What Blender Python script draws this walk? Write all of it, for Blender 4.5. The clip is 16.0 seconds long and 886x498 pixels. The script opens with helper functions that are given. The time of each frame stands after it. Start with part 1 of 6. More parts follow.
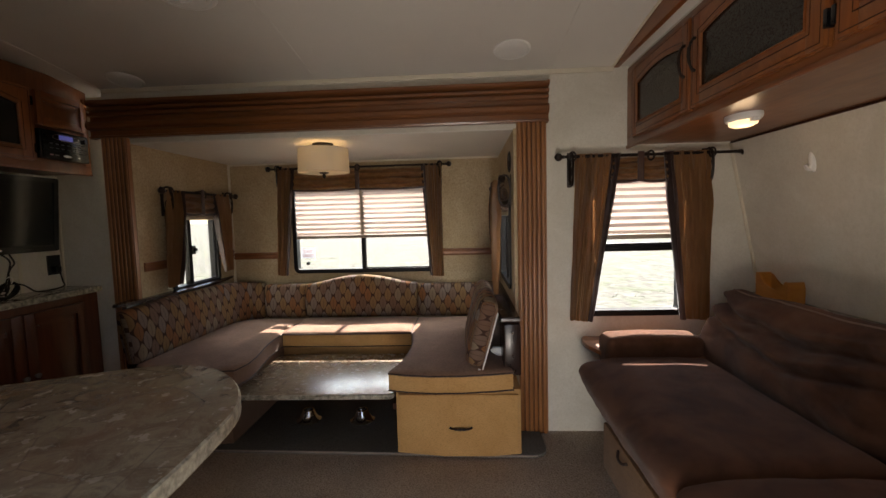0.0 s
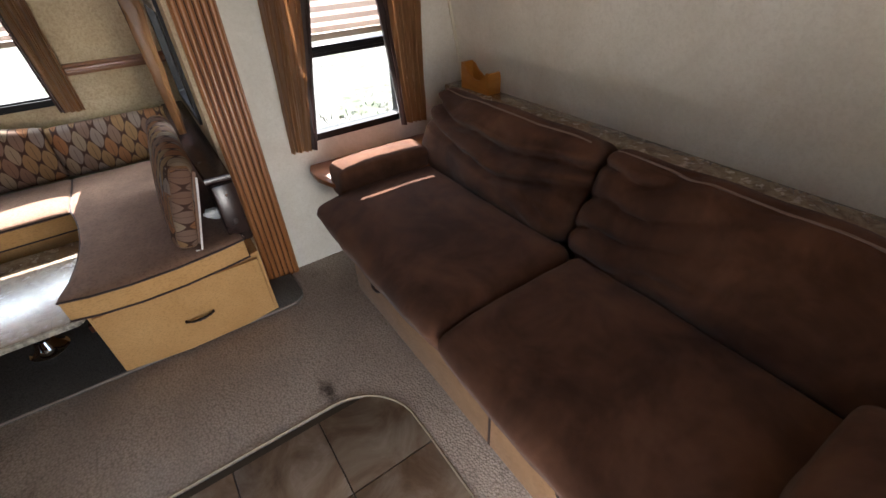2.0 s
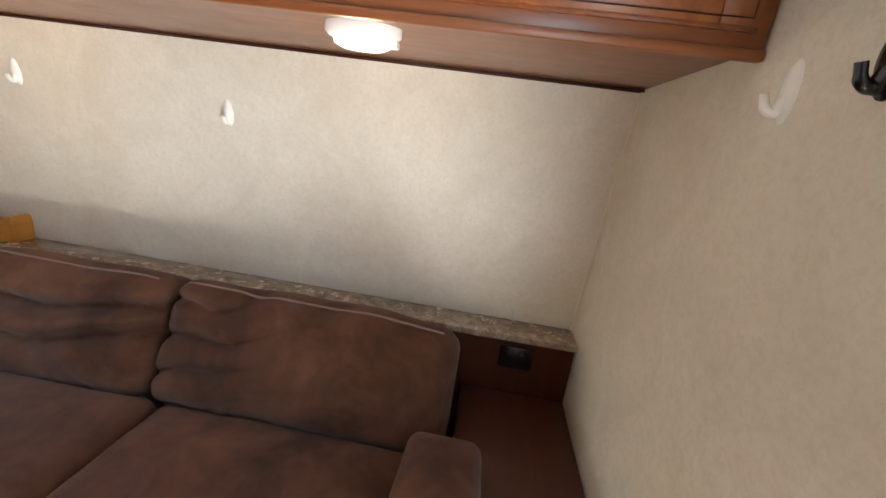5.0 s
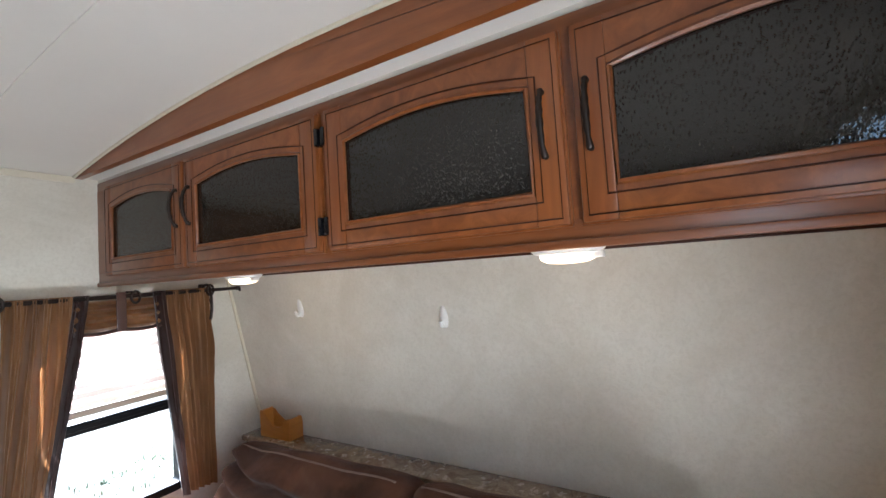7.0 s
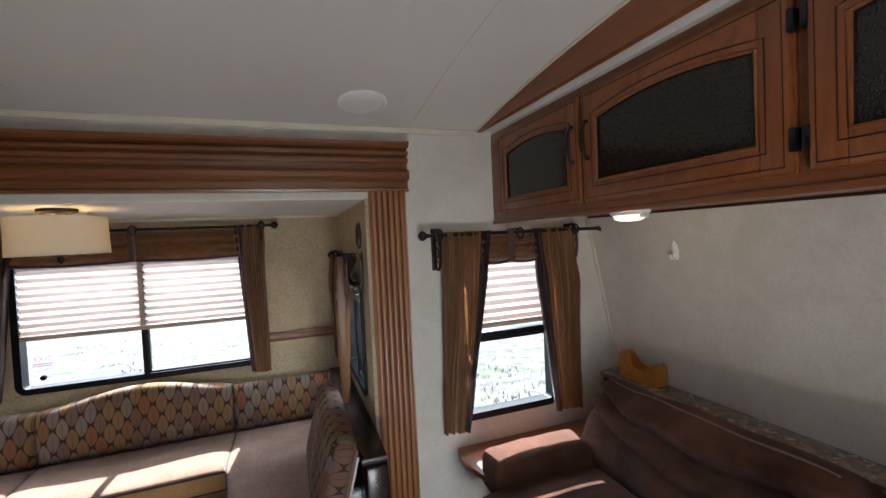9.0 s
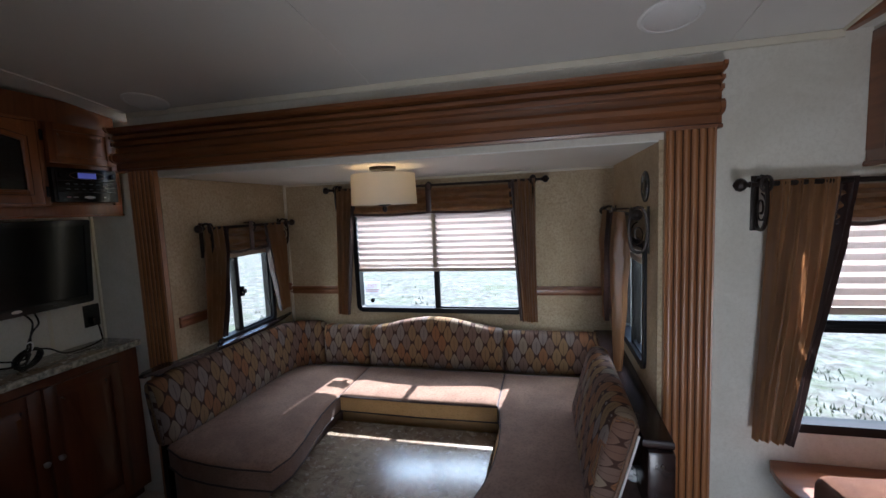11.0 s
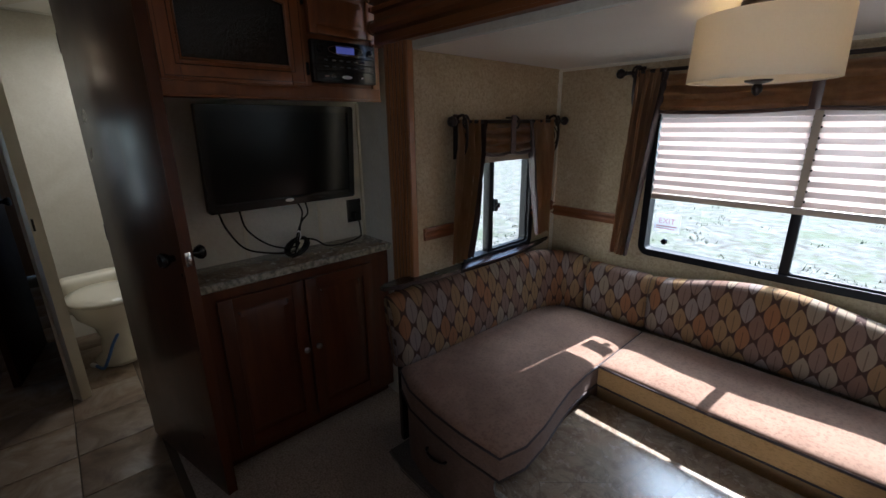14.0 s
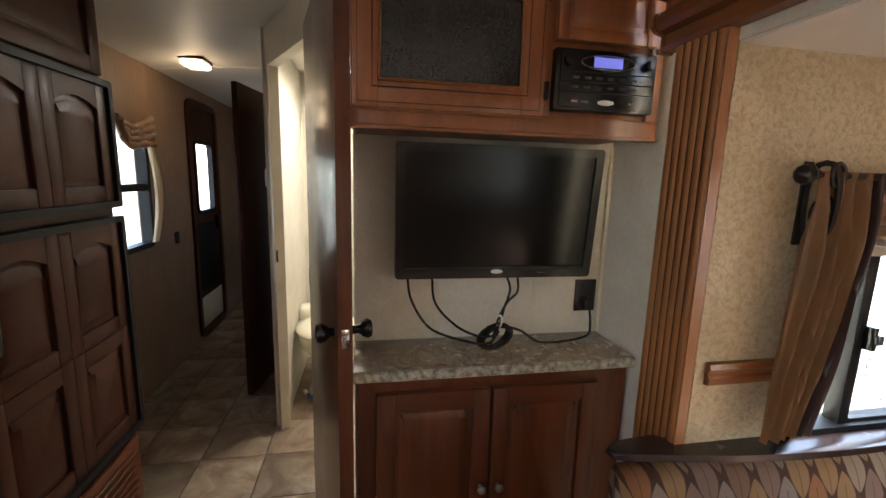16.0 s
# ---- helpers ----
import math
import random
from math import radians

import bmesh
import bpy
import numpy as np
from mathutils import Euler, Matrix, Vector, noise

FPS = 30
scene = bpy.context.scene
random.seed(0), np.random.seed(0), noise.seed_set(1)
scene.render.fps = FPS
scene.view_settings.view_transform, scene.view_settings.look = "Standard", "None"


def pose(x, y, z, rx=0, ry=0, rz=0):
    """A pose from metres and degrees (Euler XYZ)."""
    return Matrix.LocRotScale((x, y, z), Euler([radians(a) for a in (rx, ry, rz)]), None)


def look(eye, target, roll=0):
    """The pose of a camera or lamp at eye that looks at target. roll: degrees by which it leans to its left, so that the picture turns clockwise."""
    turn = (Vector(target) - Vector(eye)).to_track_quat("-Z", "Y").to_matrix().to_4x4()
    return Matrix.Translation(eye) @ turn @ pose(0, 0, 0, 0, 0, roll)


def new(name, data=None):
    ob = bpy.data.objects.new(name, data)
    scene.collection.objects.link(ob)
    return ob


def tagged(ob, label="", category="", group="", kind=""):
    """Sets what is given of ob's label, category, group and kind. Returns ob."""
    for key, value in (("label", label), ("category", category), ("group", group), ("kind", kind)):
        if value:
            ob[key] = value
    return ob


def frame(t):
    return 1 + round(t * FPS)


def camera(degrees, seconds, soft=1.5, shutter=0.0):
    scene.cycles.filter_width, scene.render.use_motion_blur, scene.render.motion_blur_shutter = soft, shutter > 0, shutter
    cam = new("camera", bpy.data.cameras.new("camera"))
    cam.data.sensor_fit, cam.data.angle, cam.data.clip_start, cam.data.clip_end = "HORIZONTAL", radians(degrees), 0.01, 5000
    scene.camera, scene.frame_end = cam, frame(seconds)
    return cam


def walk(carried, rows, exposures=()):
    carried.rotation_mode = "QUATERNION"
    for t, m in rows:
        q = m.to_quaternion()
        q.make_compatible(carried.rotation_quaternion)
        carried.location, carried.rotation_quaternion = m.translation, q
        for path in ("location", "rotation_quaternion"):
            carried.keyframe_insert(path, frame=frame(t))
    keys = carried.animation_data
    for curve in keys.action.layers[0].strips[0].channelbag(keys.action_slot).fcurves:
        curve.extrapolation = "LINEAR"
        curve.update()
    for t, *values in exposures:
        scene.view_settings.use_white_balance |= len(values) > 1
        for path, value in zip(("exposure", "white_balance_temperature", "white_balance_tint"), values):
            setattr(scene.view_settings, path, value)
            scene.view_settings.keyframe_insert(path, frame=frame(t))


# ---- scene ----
from mathutils.bvhtree import BVHTree
cam = camera(93.1, 16.0)
PATH = [
    (0, (0.431, 0.08, 1.231), (0.322, 2.071, 1.08), -1.5),
    (0.5, (0.511, 0.256, 1.278), (0.761, 2.206, 0.91), -0.4),
    (1, (0.557, 0.372, 1.326), (1.129, 2.189, 0.717), 1.7),
    (1.5, (0.541, 0.425, 1.379), (1.307, 2.019, 0.444), 0.4),
    (2, (0.548, 0.469, 1.415), (1.431, 1.814, 0.228), -2.7),
    (2.5, (0.571, 0.437, 1.412), (1.678, 1.522, 0.149), -1.6),
    (3, (0.582, 0.421, 1.415), (1.877, 1.203, 0.107), 1.1),
    (3.2, (0.584, 0.412, 1.412), (1.938, 1.063, 0.092), 2.5),
    (5.3, (0.556, 0.298, 1.41), (2.516, 0.487, 1.063), 4.7),
    (5.5, (0.540, 0.296, 1.420), (2.508, 0.553, 1.226), 3.0),
    (6, (0.577, 0.305, 1.514), (2.492, 0.878, 1.563), -2.1),
    (6.5, (0.587, 0.328, 1.548), (2.44, 1.078, 1.635), -3.2),
    (7, (0.561, 0.382, 1.546), (2.283, 1.394, 1.651), -3.7),
    (7.5, (0.476, 0.464, 1.537), (1.982, 1.778, 1.619), -4.3),
    (8, (0.398, 0.553, 1.508), (1.661, 2.102, 1.433), -4.4),
    (8.5, (0.399, 0.613, 1.511), (1.341, 2.377, 1.453), -3.7),
    (9, (0.392, 0.635, 1.522), (1.079, 2.512, 1.463), -2.7),
    (9.5, (0.375, 0.634, 1.526), (0.722, 2.602, 1.433), -3.0),
    (10, (0.352, 0.635, 1.5), (0.32, 2.627, 1.323), -3.2),
    (10.2, (0.343, 0.645, 1.498), (0.154, 2.628, 1.325), -3.7),
    (12.3, (0.254, 1.099, 1.479), (-0.415, 2.853, 0.79), -0.7),
    (12.5, (0.26, 1.149, 1.464), (-0.442, 2.84, 0.657), -0.2),
    (13, (0.201, 1.228, 1.422), (-0.569, 2.908, 0.656), 0.6),
    (13.5, (-0.018, 1.283, 1.452), (-1.101, 2.844, 0.827), 0.8),
    (14, (-0.143, 1.342, 1.429), (-1.557, 2.635, 0.859), -0.7),
    (14.5, (-0.269, 1.43, 1.41), (-1.955, 2.441, 1.047), -2.0),
    (15, (-0.364, 1.54, 1.43), (-2.213, 2.212, 1.071), -1.6),
    (15.5, (-0.514, 1.614, 1.412), (-2.448, 1.987, 1.067), -2.4),
    (16, (-0.682, 1.668, 1.412), (-2.62, 2.033, 1.075), 1.6),
]
walk(cam, [(t, look(eye, target, roll)) for t, eye, target, roll in PATH],
     [(0, 2.05, 7150, 16), (1.5, 2.38, 6600, 15), (3, 3.35, 6250, 13), (5.5, 4.05, 6100, 11), (6.5, 3.45, 5800, 10), (7, 3.38, 5600, 10), (9, 2.42, 5800, 12), (10, 2.00, 5500, 12), (12.5, 2.12, 5400, 14), (13.5, 2.02, 5500, 14), (14, 2.05, 5500, 12), (14.5, 2.18, 5800, 12), (15, 2.72, 6100, 12), (15.5, 3.38, 6250, 13), (16, 4.08, 6350, 13)])

# ---- world, sun, large lights ----
SUN_EL = radians(46.5)
world = bpy.data.worlds.new("world")
scene.world = world
world.use_nodes = True
sky = world.node_tree.nodes.new("ShaderNodeTexSky")
sky.sky_type, sky.sun_disc, sky.sun_elevation, sky.sun_rotation = "NISHITA", False, SUN_EL, radians(-6)
world.node_tree.links.new(sky.outputs[0], world.node_tree.nodes["Background"].inputs[0])
world.node_tree.nodes["Background"].inputs[1].default_value = 0.10
sun = new("sun", bpy.data.lights.new("sun", "SUN"))
sun.data.energy, sun.data.angle, sun.data.color = 5.0, radians(0.5), (1.0, 0.965, 0.91)
sun.matrix_world = look((0.11 * 10, 10, 10 * math.tan(SUN_EL)), (0, 0, 0))


def opening_light(m, w, h, watts, color=(0.93, 0.97, 1.0)):
    """Sky light for an opening; the added lamp stands in it or hidden beyond it and faces inwards."""
    lamp = new("opening_light", bpy.data.lights.new("opening_light", "AREA"))
    lamp.data.shape, lamp.data.size, lamp.data.size_y, lamp.data.energy, lamp.data.color = "RECTANGLE", w, h, watts, color
    lamp.matrix_world = m
    return lamp


GROUND_W, DOOR_W, BATH_W, HALL_W, ENTRY_W = 3.8, 0.40, 1.6, 0.13, 0.13
# the open entry: light thrown up by the sunlit ground, and a little open sky
opening_light(look((0.40, -0.165, 0.22), (1.00, 1.6, 1.10)), 0.50, 0.36, GROUND_W, (1.0, 0.965, 0.91))
opening_light(look((0.36, -0.18, 1.20), (0.45, 1.6, 0.55)), 0.56, 1.1, DOOR_W, (0.95, 0.97, 1.0))
# added lamps outside the windows, out of sight, strengthen the sky's light indoors
opening_light(look((-0.39, 3.64, 1.30), (-0.39, 2.5, 0.1)), 1.05, 0.32, 3.6, (0.80, 0.92, 1.0))
opening_light(look((1.34, 2.66, 1.30), (1.34, 1.6, 0.2)), 0.42, 0.2, 1.3, (0.80, 0.92, 1.0))
opening_light(look((-1.80, 2.92, 1.62), (-0.9, 2.9, 0.45)), 0.42, 0.4, 2.6, (0.80, 0.92, 1.0))
opening_light(look((1.03, 2.88, 1.62), (0.2, 2.85, 0.45)), 0.42, 0.4, 3.2, (0.80, 0.92, 1.0))
opening_light(look((-3.3, 1.75, 2.1), (-3.3, 1.75, 0.0)), 0.36, 0.36, BATH_W, (1.0, 0.94, 0.80))
opening_light(look((-3.4, 0.2, 1.3), (-3.4, 5, 1.1)), 0.5, 0.7, HALL_W)
opening_light(look((-4.61, 0.2, 1.35), (-4.61, 5, 1.2)), 0.4, 0.58, ENTRY_W)


# ---- materials ----
class Nodes:
    """A short way to write a node tree."""

    def __init__(self, name):
        self.m = bpy.data.materials.new(name)
        self.m.use_nodes = True
        self.t = self.m.node_tree
        self.b = self.t.nodes["Principled BSDF"]
        self.out = self.t.nodes["Material Output"]

    def add(self, kind, **inputs):
        n = self.t.nodes.new("ShaderNode" + kind)
        for key, v in inputs.items():
            self.put(n.inputs[int(key[1:]) if key[0] == "i" and key[1:].isdigit() else key.replace("_", " ")], v)
        return n

    def put(self, socket, v):
        if isinstance(v, bpy.types.NodeSocket):
            self.t.links.new(v, socket)
        elif isinstance(v, bpy.types.Node):
            self.t.links.new(v.outputs[0], socket)
        else:
            socket.default_value = v

    def coords(self, scale=(1, 1, 1), which="Object"):
        c = self.t.nodes.new("ShaderNodeTexCoord")
        mp = self.add("Mapping", Vector=c.outputs[which], Scale=scale)
        return mp.outputs[0]

    def noise(self, vec, scale, detail=4.0, rough=0.6, dist=0.0):
        n = self.add("TexNoise", Vector=vec, Scale=scale, Detail=detail, Roughness=rough, Distortion=dist)
        return n.outputs[0]

    def ramp(self, fac, stops, hold=False):
        n = self.add("ValToRGB", Fac=fac)
        e = n.color_ramp.elements
        while len(e) < len(stops):
            e.new(0.5)
        for el, (p, c) in zip(e, stops):
            el.position, el.color = p, (*c, 1)
        if hold:
            n.color_ramp.interpolation = "CONSTANT"
        return n.outputs[0]

    def mix(self, fac, a, b, mode="MIX"):
        n = self.t.nodes.new("ShaderNodeMix")
        n.data_type, n.blend_type = "RGBA", mode
        self.put(n.inputs[0], fac)
        self.put(n.inputs[6], (*a, 1) if isinstance(a, tuple) else a)
        self.put(n.inputs[7], (*b, 1) if isinstance(b, tuple) else b)
        return n.outputs[2]

    def math(self, op, a, b=0.0, c=0.0):
        n = self.t.nodes.new("ShaderNodeMath")
        n.operation = op
        for k, v in enumerate((a, b, c)):
            self.put(n.inputs[k], v)
        return n.outputs[0]

    def bump(self, height, strength=0.3, distance=0.005):
        self.put(self.b.inputs["Normal"], self.add("Bump", Height=height, Strength=strength, Distance=distance).outputs[0])

    def base(self, color, rough=0.6, metal=0.0, **more):
        self.put(self.b.inputs["Base Color"], (*color, 1) if isinstance(color, tuple) else color)
        self.put(self.b.inputs["Roughness"], rough)
        self.put(self.b.inputs["Metallic"], metal)
        for k, v in more.items():
            self.put(self.b.inputs[k.replace("_", " ")], v)
        return self.m


def plain(name, c, rough=0.5, metal=0.0, var=0.15, scale=9.0, bump=0.05, fine=120.0, **more):
    n = Nodes(name)
    v = n.coords()
    d = tuple(max(0.0, x * (1 - var)) for x in c)
    col = n.mix(n.ramp(n.noise(v, scale), [(0.35, (0, 0, 0)), (0.65, (1, 1, 1))]), d, c)
    g = n.noise(v, fine, 3.0)
    r = n.math("ADD", n.math("MULTIPLY", n.noise(v, scale * 2.3), 0.25 * rough), rough * 0.88)
    if bump:
        n.bump(g, bump, 0.002)
    return n.base(col, r, metal, **more)


def wood(name, dark, light, grain=(3, 3, 40), rough=0.36, coat=0.35, gloss=0.5):
    """Stained, lacquered wood; the grain runs along the axis with the smallest factor."""
    n = Nodes(name)
    v = n.coords(grain)
    rnd = n.t.nodes.new("ShaderNodeObjectInfo").outputs["Random"]
    big = n.noise(v, 1.6, 5.0, 0.65, 0.8)
    col = n.ramp(big, [(0.28, dark), (0.52, tuple((a + b) / 2 for a, b in zip(dark, light))), (0.75, light)])
    blot = n.noise(n.coords(), 5.0, 3.0)
    col = n.mix(n.math("MULTIPLY", blot, 0.55), col, tuple(x * 0.62 for x in dark), "MIX")
    hsv = n.add("HueSaturation", Color=col, Value=n.math("ADD", 0.88, n.math("MULTIPLY", rnd, 0.24)))
    n.bump(n.noise(v, 9.0, 4.0), 0.12, 0.001)
    return n.base(hsv.outputs[0], n.math("ADD", n.math("MULTIPLY", blot, 0.18), rough - 0.08), Coat_Weight=coat, Coat_Roughness=0.25, Specular_IOR_Level=gloss)


def wallpaper(name, a, b, c, fleck):
    n = Nodes(name)
    v = n.coords()
    col = n.mix(n.ramp(n.noise(v, 3.5, 5.0, 0.7, 0.6), [(0.36, (0, 0, 0)), (0.66, (1, 1, 1))]), a, b)
    fl = n.ramp(n.noise(v, 78.0, 4.0, 0.7, 0.8), [(0.44, (0, 0, 0)), (0.64, (1, 1, 1))])
    col = n.mix(n.math("MULTIPLY", fl, fleck), col, c)
    linen = n.add("TexNoise", Vector=n.coords((240, 240, 30)), Scale=1.0, Detail=2.0).outputs[0]
    n.bump(n.math("ADD", linen, n.math("MULTIPLY", fl, 0.5)), 0.12, 0.001)
    return n.base(col, 0.62)


def fabric(name, a, b, scale=900.0, rough=0.92, sheen=0.35, blot=7.0, weave=True, relief=0.25, crease=0.6):
    n = Nodes(name)
    v = n.coords()
    col = n.mix(n.ramp(n.noise(v, blot, 4.0, 0.65, 0.4), [(0.35, (0, 0, 0)), (0.7, (1, 1, 1))]), a, b)
    dash = n.ramp(n.noise(n.coords((90, 90, 260)), 1.0, 2.0), [(0.5, (0, 0, 0)), (0.62, (1, 1, 1))])
    if weave:
        col = n.mix(n.math("MULTIPLY", dash, 0.4), col, tuple(x * 0.55 for x in a))
    n.bump(n.math("ADD", n.noise(v, scale, 2.0), n.math("MULTIPLY", n.noise(v, 24.0, 3.0), crease)), relief, 0.002)
    return n.base(col, rough, Sheen_Weight=sheen * 0.3, Sheen_Roughness=0.5, Specular_IOR_Level=0.12)


def leaf_fabric(name):
    """Woven upholstery with staggered, pointed leaves in tan, rust and grey on brown."""
    n = Nodes(name)
    c = n.t.nodes.new("ShaderNodeTexCoord")
    sep = n.add("SeparateXYZ", Vector=c.outputs["UV"])
    a, h = 0.078, 0.118
    total, colour = None, None
    for shift in (0.0, 0.5):
        u = n.math("ADD", n.math("DIVIDE", sep.outputs[0], a), shift)
        w = n.math("ADD", n.math("DIVIDE", sep.outputs[1], h), shift)
        fu = n.math("SUBTRACT", n.math("FRACT", u), 0.5)
        fw = n.math("SUBTRACT", n.math("FRACT", w), 0.5)
        wide = n.math("MULTIPLY", n.math("POWER", n.math("MAXIMUM", n.math("COSINE", n.math("MULTIPLY", fw, math.pi * 1.06)), 0.0), 0.70), 0.375)
        edge = n.math("SUBTRACT", wide, n.math("ABSOLUTE", fu))
        mask = n.math("SMOOTH_MIN", n.math("MAXIMUM", n.math("MULTIPLY", n.math("SUBTRACT", edge, 0.035), 30.0), 0.0), 1.0, 0.1)
        cell = n.add("CombineXYZ", X=n.math("FLOOR", u), Y=n.math("FLOOR", w), Z=shift * 7)
        rnd = n.add("TexWhiteNoise", Vector=cell.outputs[0])
        col = n.ramp(rnd.outputs[0], [(0.0, (0.25, 0.150, 0.066)), (0.22, (0.25, 0.108, 0.042)), (0.42, (0.185, 0.118, 0.088)), (0.60, (0.25, 0.190, 0.128)), (0.72, (0.175, 0.098, 0.066)), (0.86, (0.215, 0.170, 0.145))], True)
        vein = n.math("ABSOLUTE", n.math("SINE", n.math("MULTIPLY", n.math("ADD", w, n.math("ABSOLUTE", n.math("MULTIPLY", fu, 1.2))), 46.0)))
        col = n.mix(n.math("MULTIPLY", vein, 0.22), col, (0.12, 0.07, 0.05))
        rib = n.math("MULTIPLY", n.math("LESS_THAN", n.math("ABSOLUTE", fu), 0.022), n.math("LESS_THAN", fw, 0.22))
        col = n.mix(n.math("MULTIPLY", rib, 0.5), col, (0.06, 0.03, 0.02))
        if total is None:
            total, colour = mask, n.mix(mask, (0.052, 0.026, 0.018), col)
        else:
            total, colour = n.math("MAXIMUM", total, mask), n.mix(mask, colour, col)
    v = n.coords()
    fine = n.noise(v, 500.0, 2.0)
    colour = n.mix(n.math("MULTIPLY", fine, 0.35), colour, (0.05, 0.03, 0.022))
    n.bump(n.math("ADD", n.math("MULTIPLY", total, 0.7), fine), 0.3, 0.002)
    return n.base(colour, 0.88, Specular_IOR_Level=0.15)


def granite(name):
    n = Nodes(name)
    v = n.coords()
    col = n.ramp(n.noise(v, 14.0, 8.0, 0.75, 1.4), [(0.3, (0.085, 0.060, 0.040)), (0.45, (0.205, 0.158, 0.108)), (0.58, (0.32, 0.262, 0.185)), (0.72, (0.185, 0.150, 0.115))])
    big = n.ramp(n.noise(v, 4.0, 4.0, 0.6, 1.0), [(0.4, (0, 0, 0)), (0.7, (1, 1, 1))])
    col = n.mix(n.math("MULTIPLY", big, 0.5), col, (0.24, 0.135, 0.08))
    speck = n.ramp(n.noise(v, 110.0, 3.0), [(0.58, (0, 0, 0)), (0.68, (1, 1, 1))])
    col = n.mix(n.math("MULTIPLY", speck, 0.25), col, (0.45, 0.42, 0.35))
    crack = n.add("TexVoronoi", Vector=n.add("Mapping", Vector=n.coords(), Scale=(3, 3, 3)).outputs[0], Scale=1.7)
    crack.feature = "DISTANCE_TO_EDGE"
    line = n.ramp(crack.outputs[0], [(0.0, (1, 1, 1)), (0.009, (0, 0, 0))])
    col = n.mix(n.math("MULTIPLY", line, n.noise(v, 3.0)), col, (0.04, 0.03, 0.025))
    n.bump(n.noise(v, 60.0, 4.0), 0.15, 0.001)
    return n.base(col, n.math("ADD", 0.14, n.math("MULTIPLY", n.noise(v, 30.0), 0.22)), Specular_IOR_Level=0.8, Coat_Weight=0.7, Coat_Roughness=0.27)


def carpet(name, a, b, pile, spot=None):
    n = Nodes(name)
    v = n.coords()
    col = n.mix(n.ramp(n.noise(v, 2.6, 5.0, 0.65, 0.5), [(0.35, (0, 0, 0)), (0.7, (1, 1, 1))]), a, b)
    tuft = n.add("TexVoronoi", Vector=v, Scale=pile)
    col = n.mix(n.ramp(tuft.outputs[0], [(0.2, (0, 0, 0)), (0.85, (1, 1, 1))]), col, tuple(x * 0.72 for x in a))
    stain = n.ramp(n.noise(v, 5.5, 4.0, 0.7, 0.8), [(0.62, (0, 0, 0)), (0.74, (1, 1, 1))])
    col = n.mix(n.math("MULTIPLY", stain, 0.4), col, (0.045, 0.032, 0.024))
    if spot:
        off = n.add("Mapping", Vector=n.coords(), Location=(-spot[0] * 16, -spot[1] * 7, 0), Scale=(16, 7, 0))
        r = n.add("VectorMath", i0=off.outputs[0])
        r.operation = "LENGTH"
        rr = n.math("ADD", r.outputs["Value"], n.math("MULTIPLY", n.noise(v, 30.0), 0.9))
        col = n.mix(n.ramp(rr, [(0.55, (0.8, 0.8, 0.8)), (1.0, (0, 0, 0))]), col, (0.03, 0.022, 0.016))
    n.bump(n.math("SUBTRACT", 1.0, tuft.outputs[0]), 0.7, 0.005)
    return n.base(col, 0.97, Specular_IOR_Level=0.1)


def rain_glass(name, rough=0.05, relief=0.75, scale=1.0):
    """Dark cabinet glass with a rippled, rain-like face."""
    n = Nodes(name)
    v = n.coords((230 * scale, 230 * scale, 130 * scale))
    rip = n.add("TexVoronoi", Vector=v, Scale=1.0)
    drop = n.ramp(rip.outputs[0], [(0.0, (1, 1, 1)), (0.38, (0, 0, 0))])
    n.bump(n.math("ADD", drop, n.math("MULTIPLY", n.noise(v, 0.35, 3.0), 0.35)), relief, 0.003)
    col = n.mix(n.noise(n.coords((60, 60, 5)), 1.0, 3.0), (0.007, 0.006, 0.005), (0.022, 0.019, 0.015))
    return n.base(col, rough, Specular_IOR_Level=0.6)


def clear_glass(name):
    n = Nodes(name)
    lw = n.add("LayerWeight", Blend=0.5)
    fres = n.math("ADD", 0.03, n.math("MULTIPLY", n.math("POWER", lw.outputs["Facing"], 4.0), 0.5))
    tr = n.add("BsdfTransparent", Color=(0.93, 0.96, 0.95, 1))
    gl = n.add("BsdfGlossy", Roughness=0.02)
    mx = n.t.nodes.new("ShaderNodeMixShader")
    n.put(mx.inputs[0], fres)
    n.put(mx.inputs[1], tr)
    n.put(mx.inputs[2], gl)
    n.put(n.out.inputs[0], mx)
    return n.m


def translucent(name, a, b, share, stripe=(1, 1, 300)):
    n = Nodes(name)
    col = n.mix(n.noise(n.coords(stripe), 1.0, 3.0), a, b)
    df = n.add("BsdfDiffuse", Color=col)
    tl = n.add("BsdfTranslucent", Color=col)
    mx = n.t.nodes.new("ShaderNodeMixShader")
    n.put(mx.inputs[0], share)
    n.put(mx.inputs[1], df)
    n.put(mx.inputs[2], tl)
    n.put(n.out.inputs[0], mx)
    return n.m


def satin(name, a, b, share):
    """Thin, shiny curtain cloth that lets some light through."""
    n = Nodes(name)
    v = n.coords((26, 26, 5))
    col = n.mix(n.ramp(n.noise(v, 1.0, 3.0), [(0.2, (0, 0, 0)), (0.85, (1, 1, 1))]), a, b)
    n.bump(n.noise(n.coords((500, 500, 500)), 1.0, 2.0), 0.1, 0.001)
    n.base(col, 0.33, Sheen_Weight=0.3, Specular_IOR_Level=0.6)
    tl = n.add("BsdfTranslucent", Color=col)
    mx = n.t.nodes.new("ShaderNodeMixShader")
    n.put(mx.inputs[0], share)
    n.put(mx.inputs[1], n.b)
    n.put(mx.inputs[2], tl)
    n.put(n.out.inputs[0], mx)
    return n.m


def glow(name, color, strength):
    n = Nodes(name)
    return n.base(color, 0.4, Emission_Color=(*color, 1), Emission_Strength=strength)


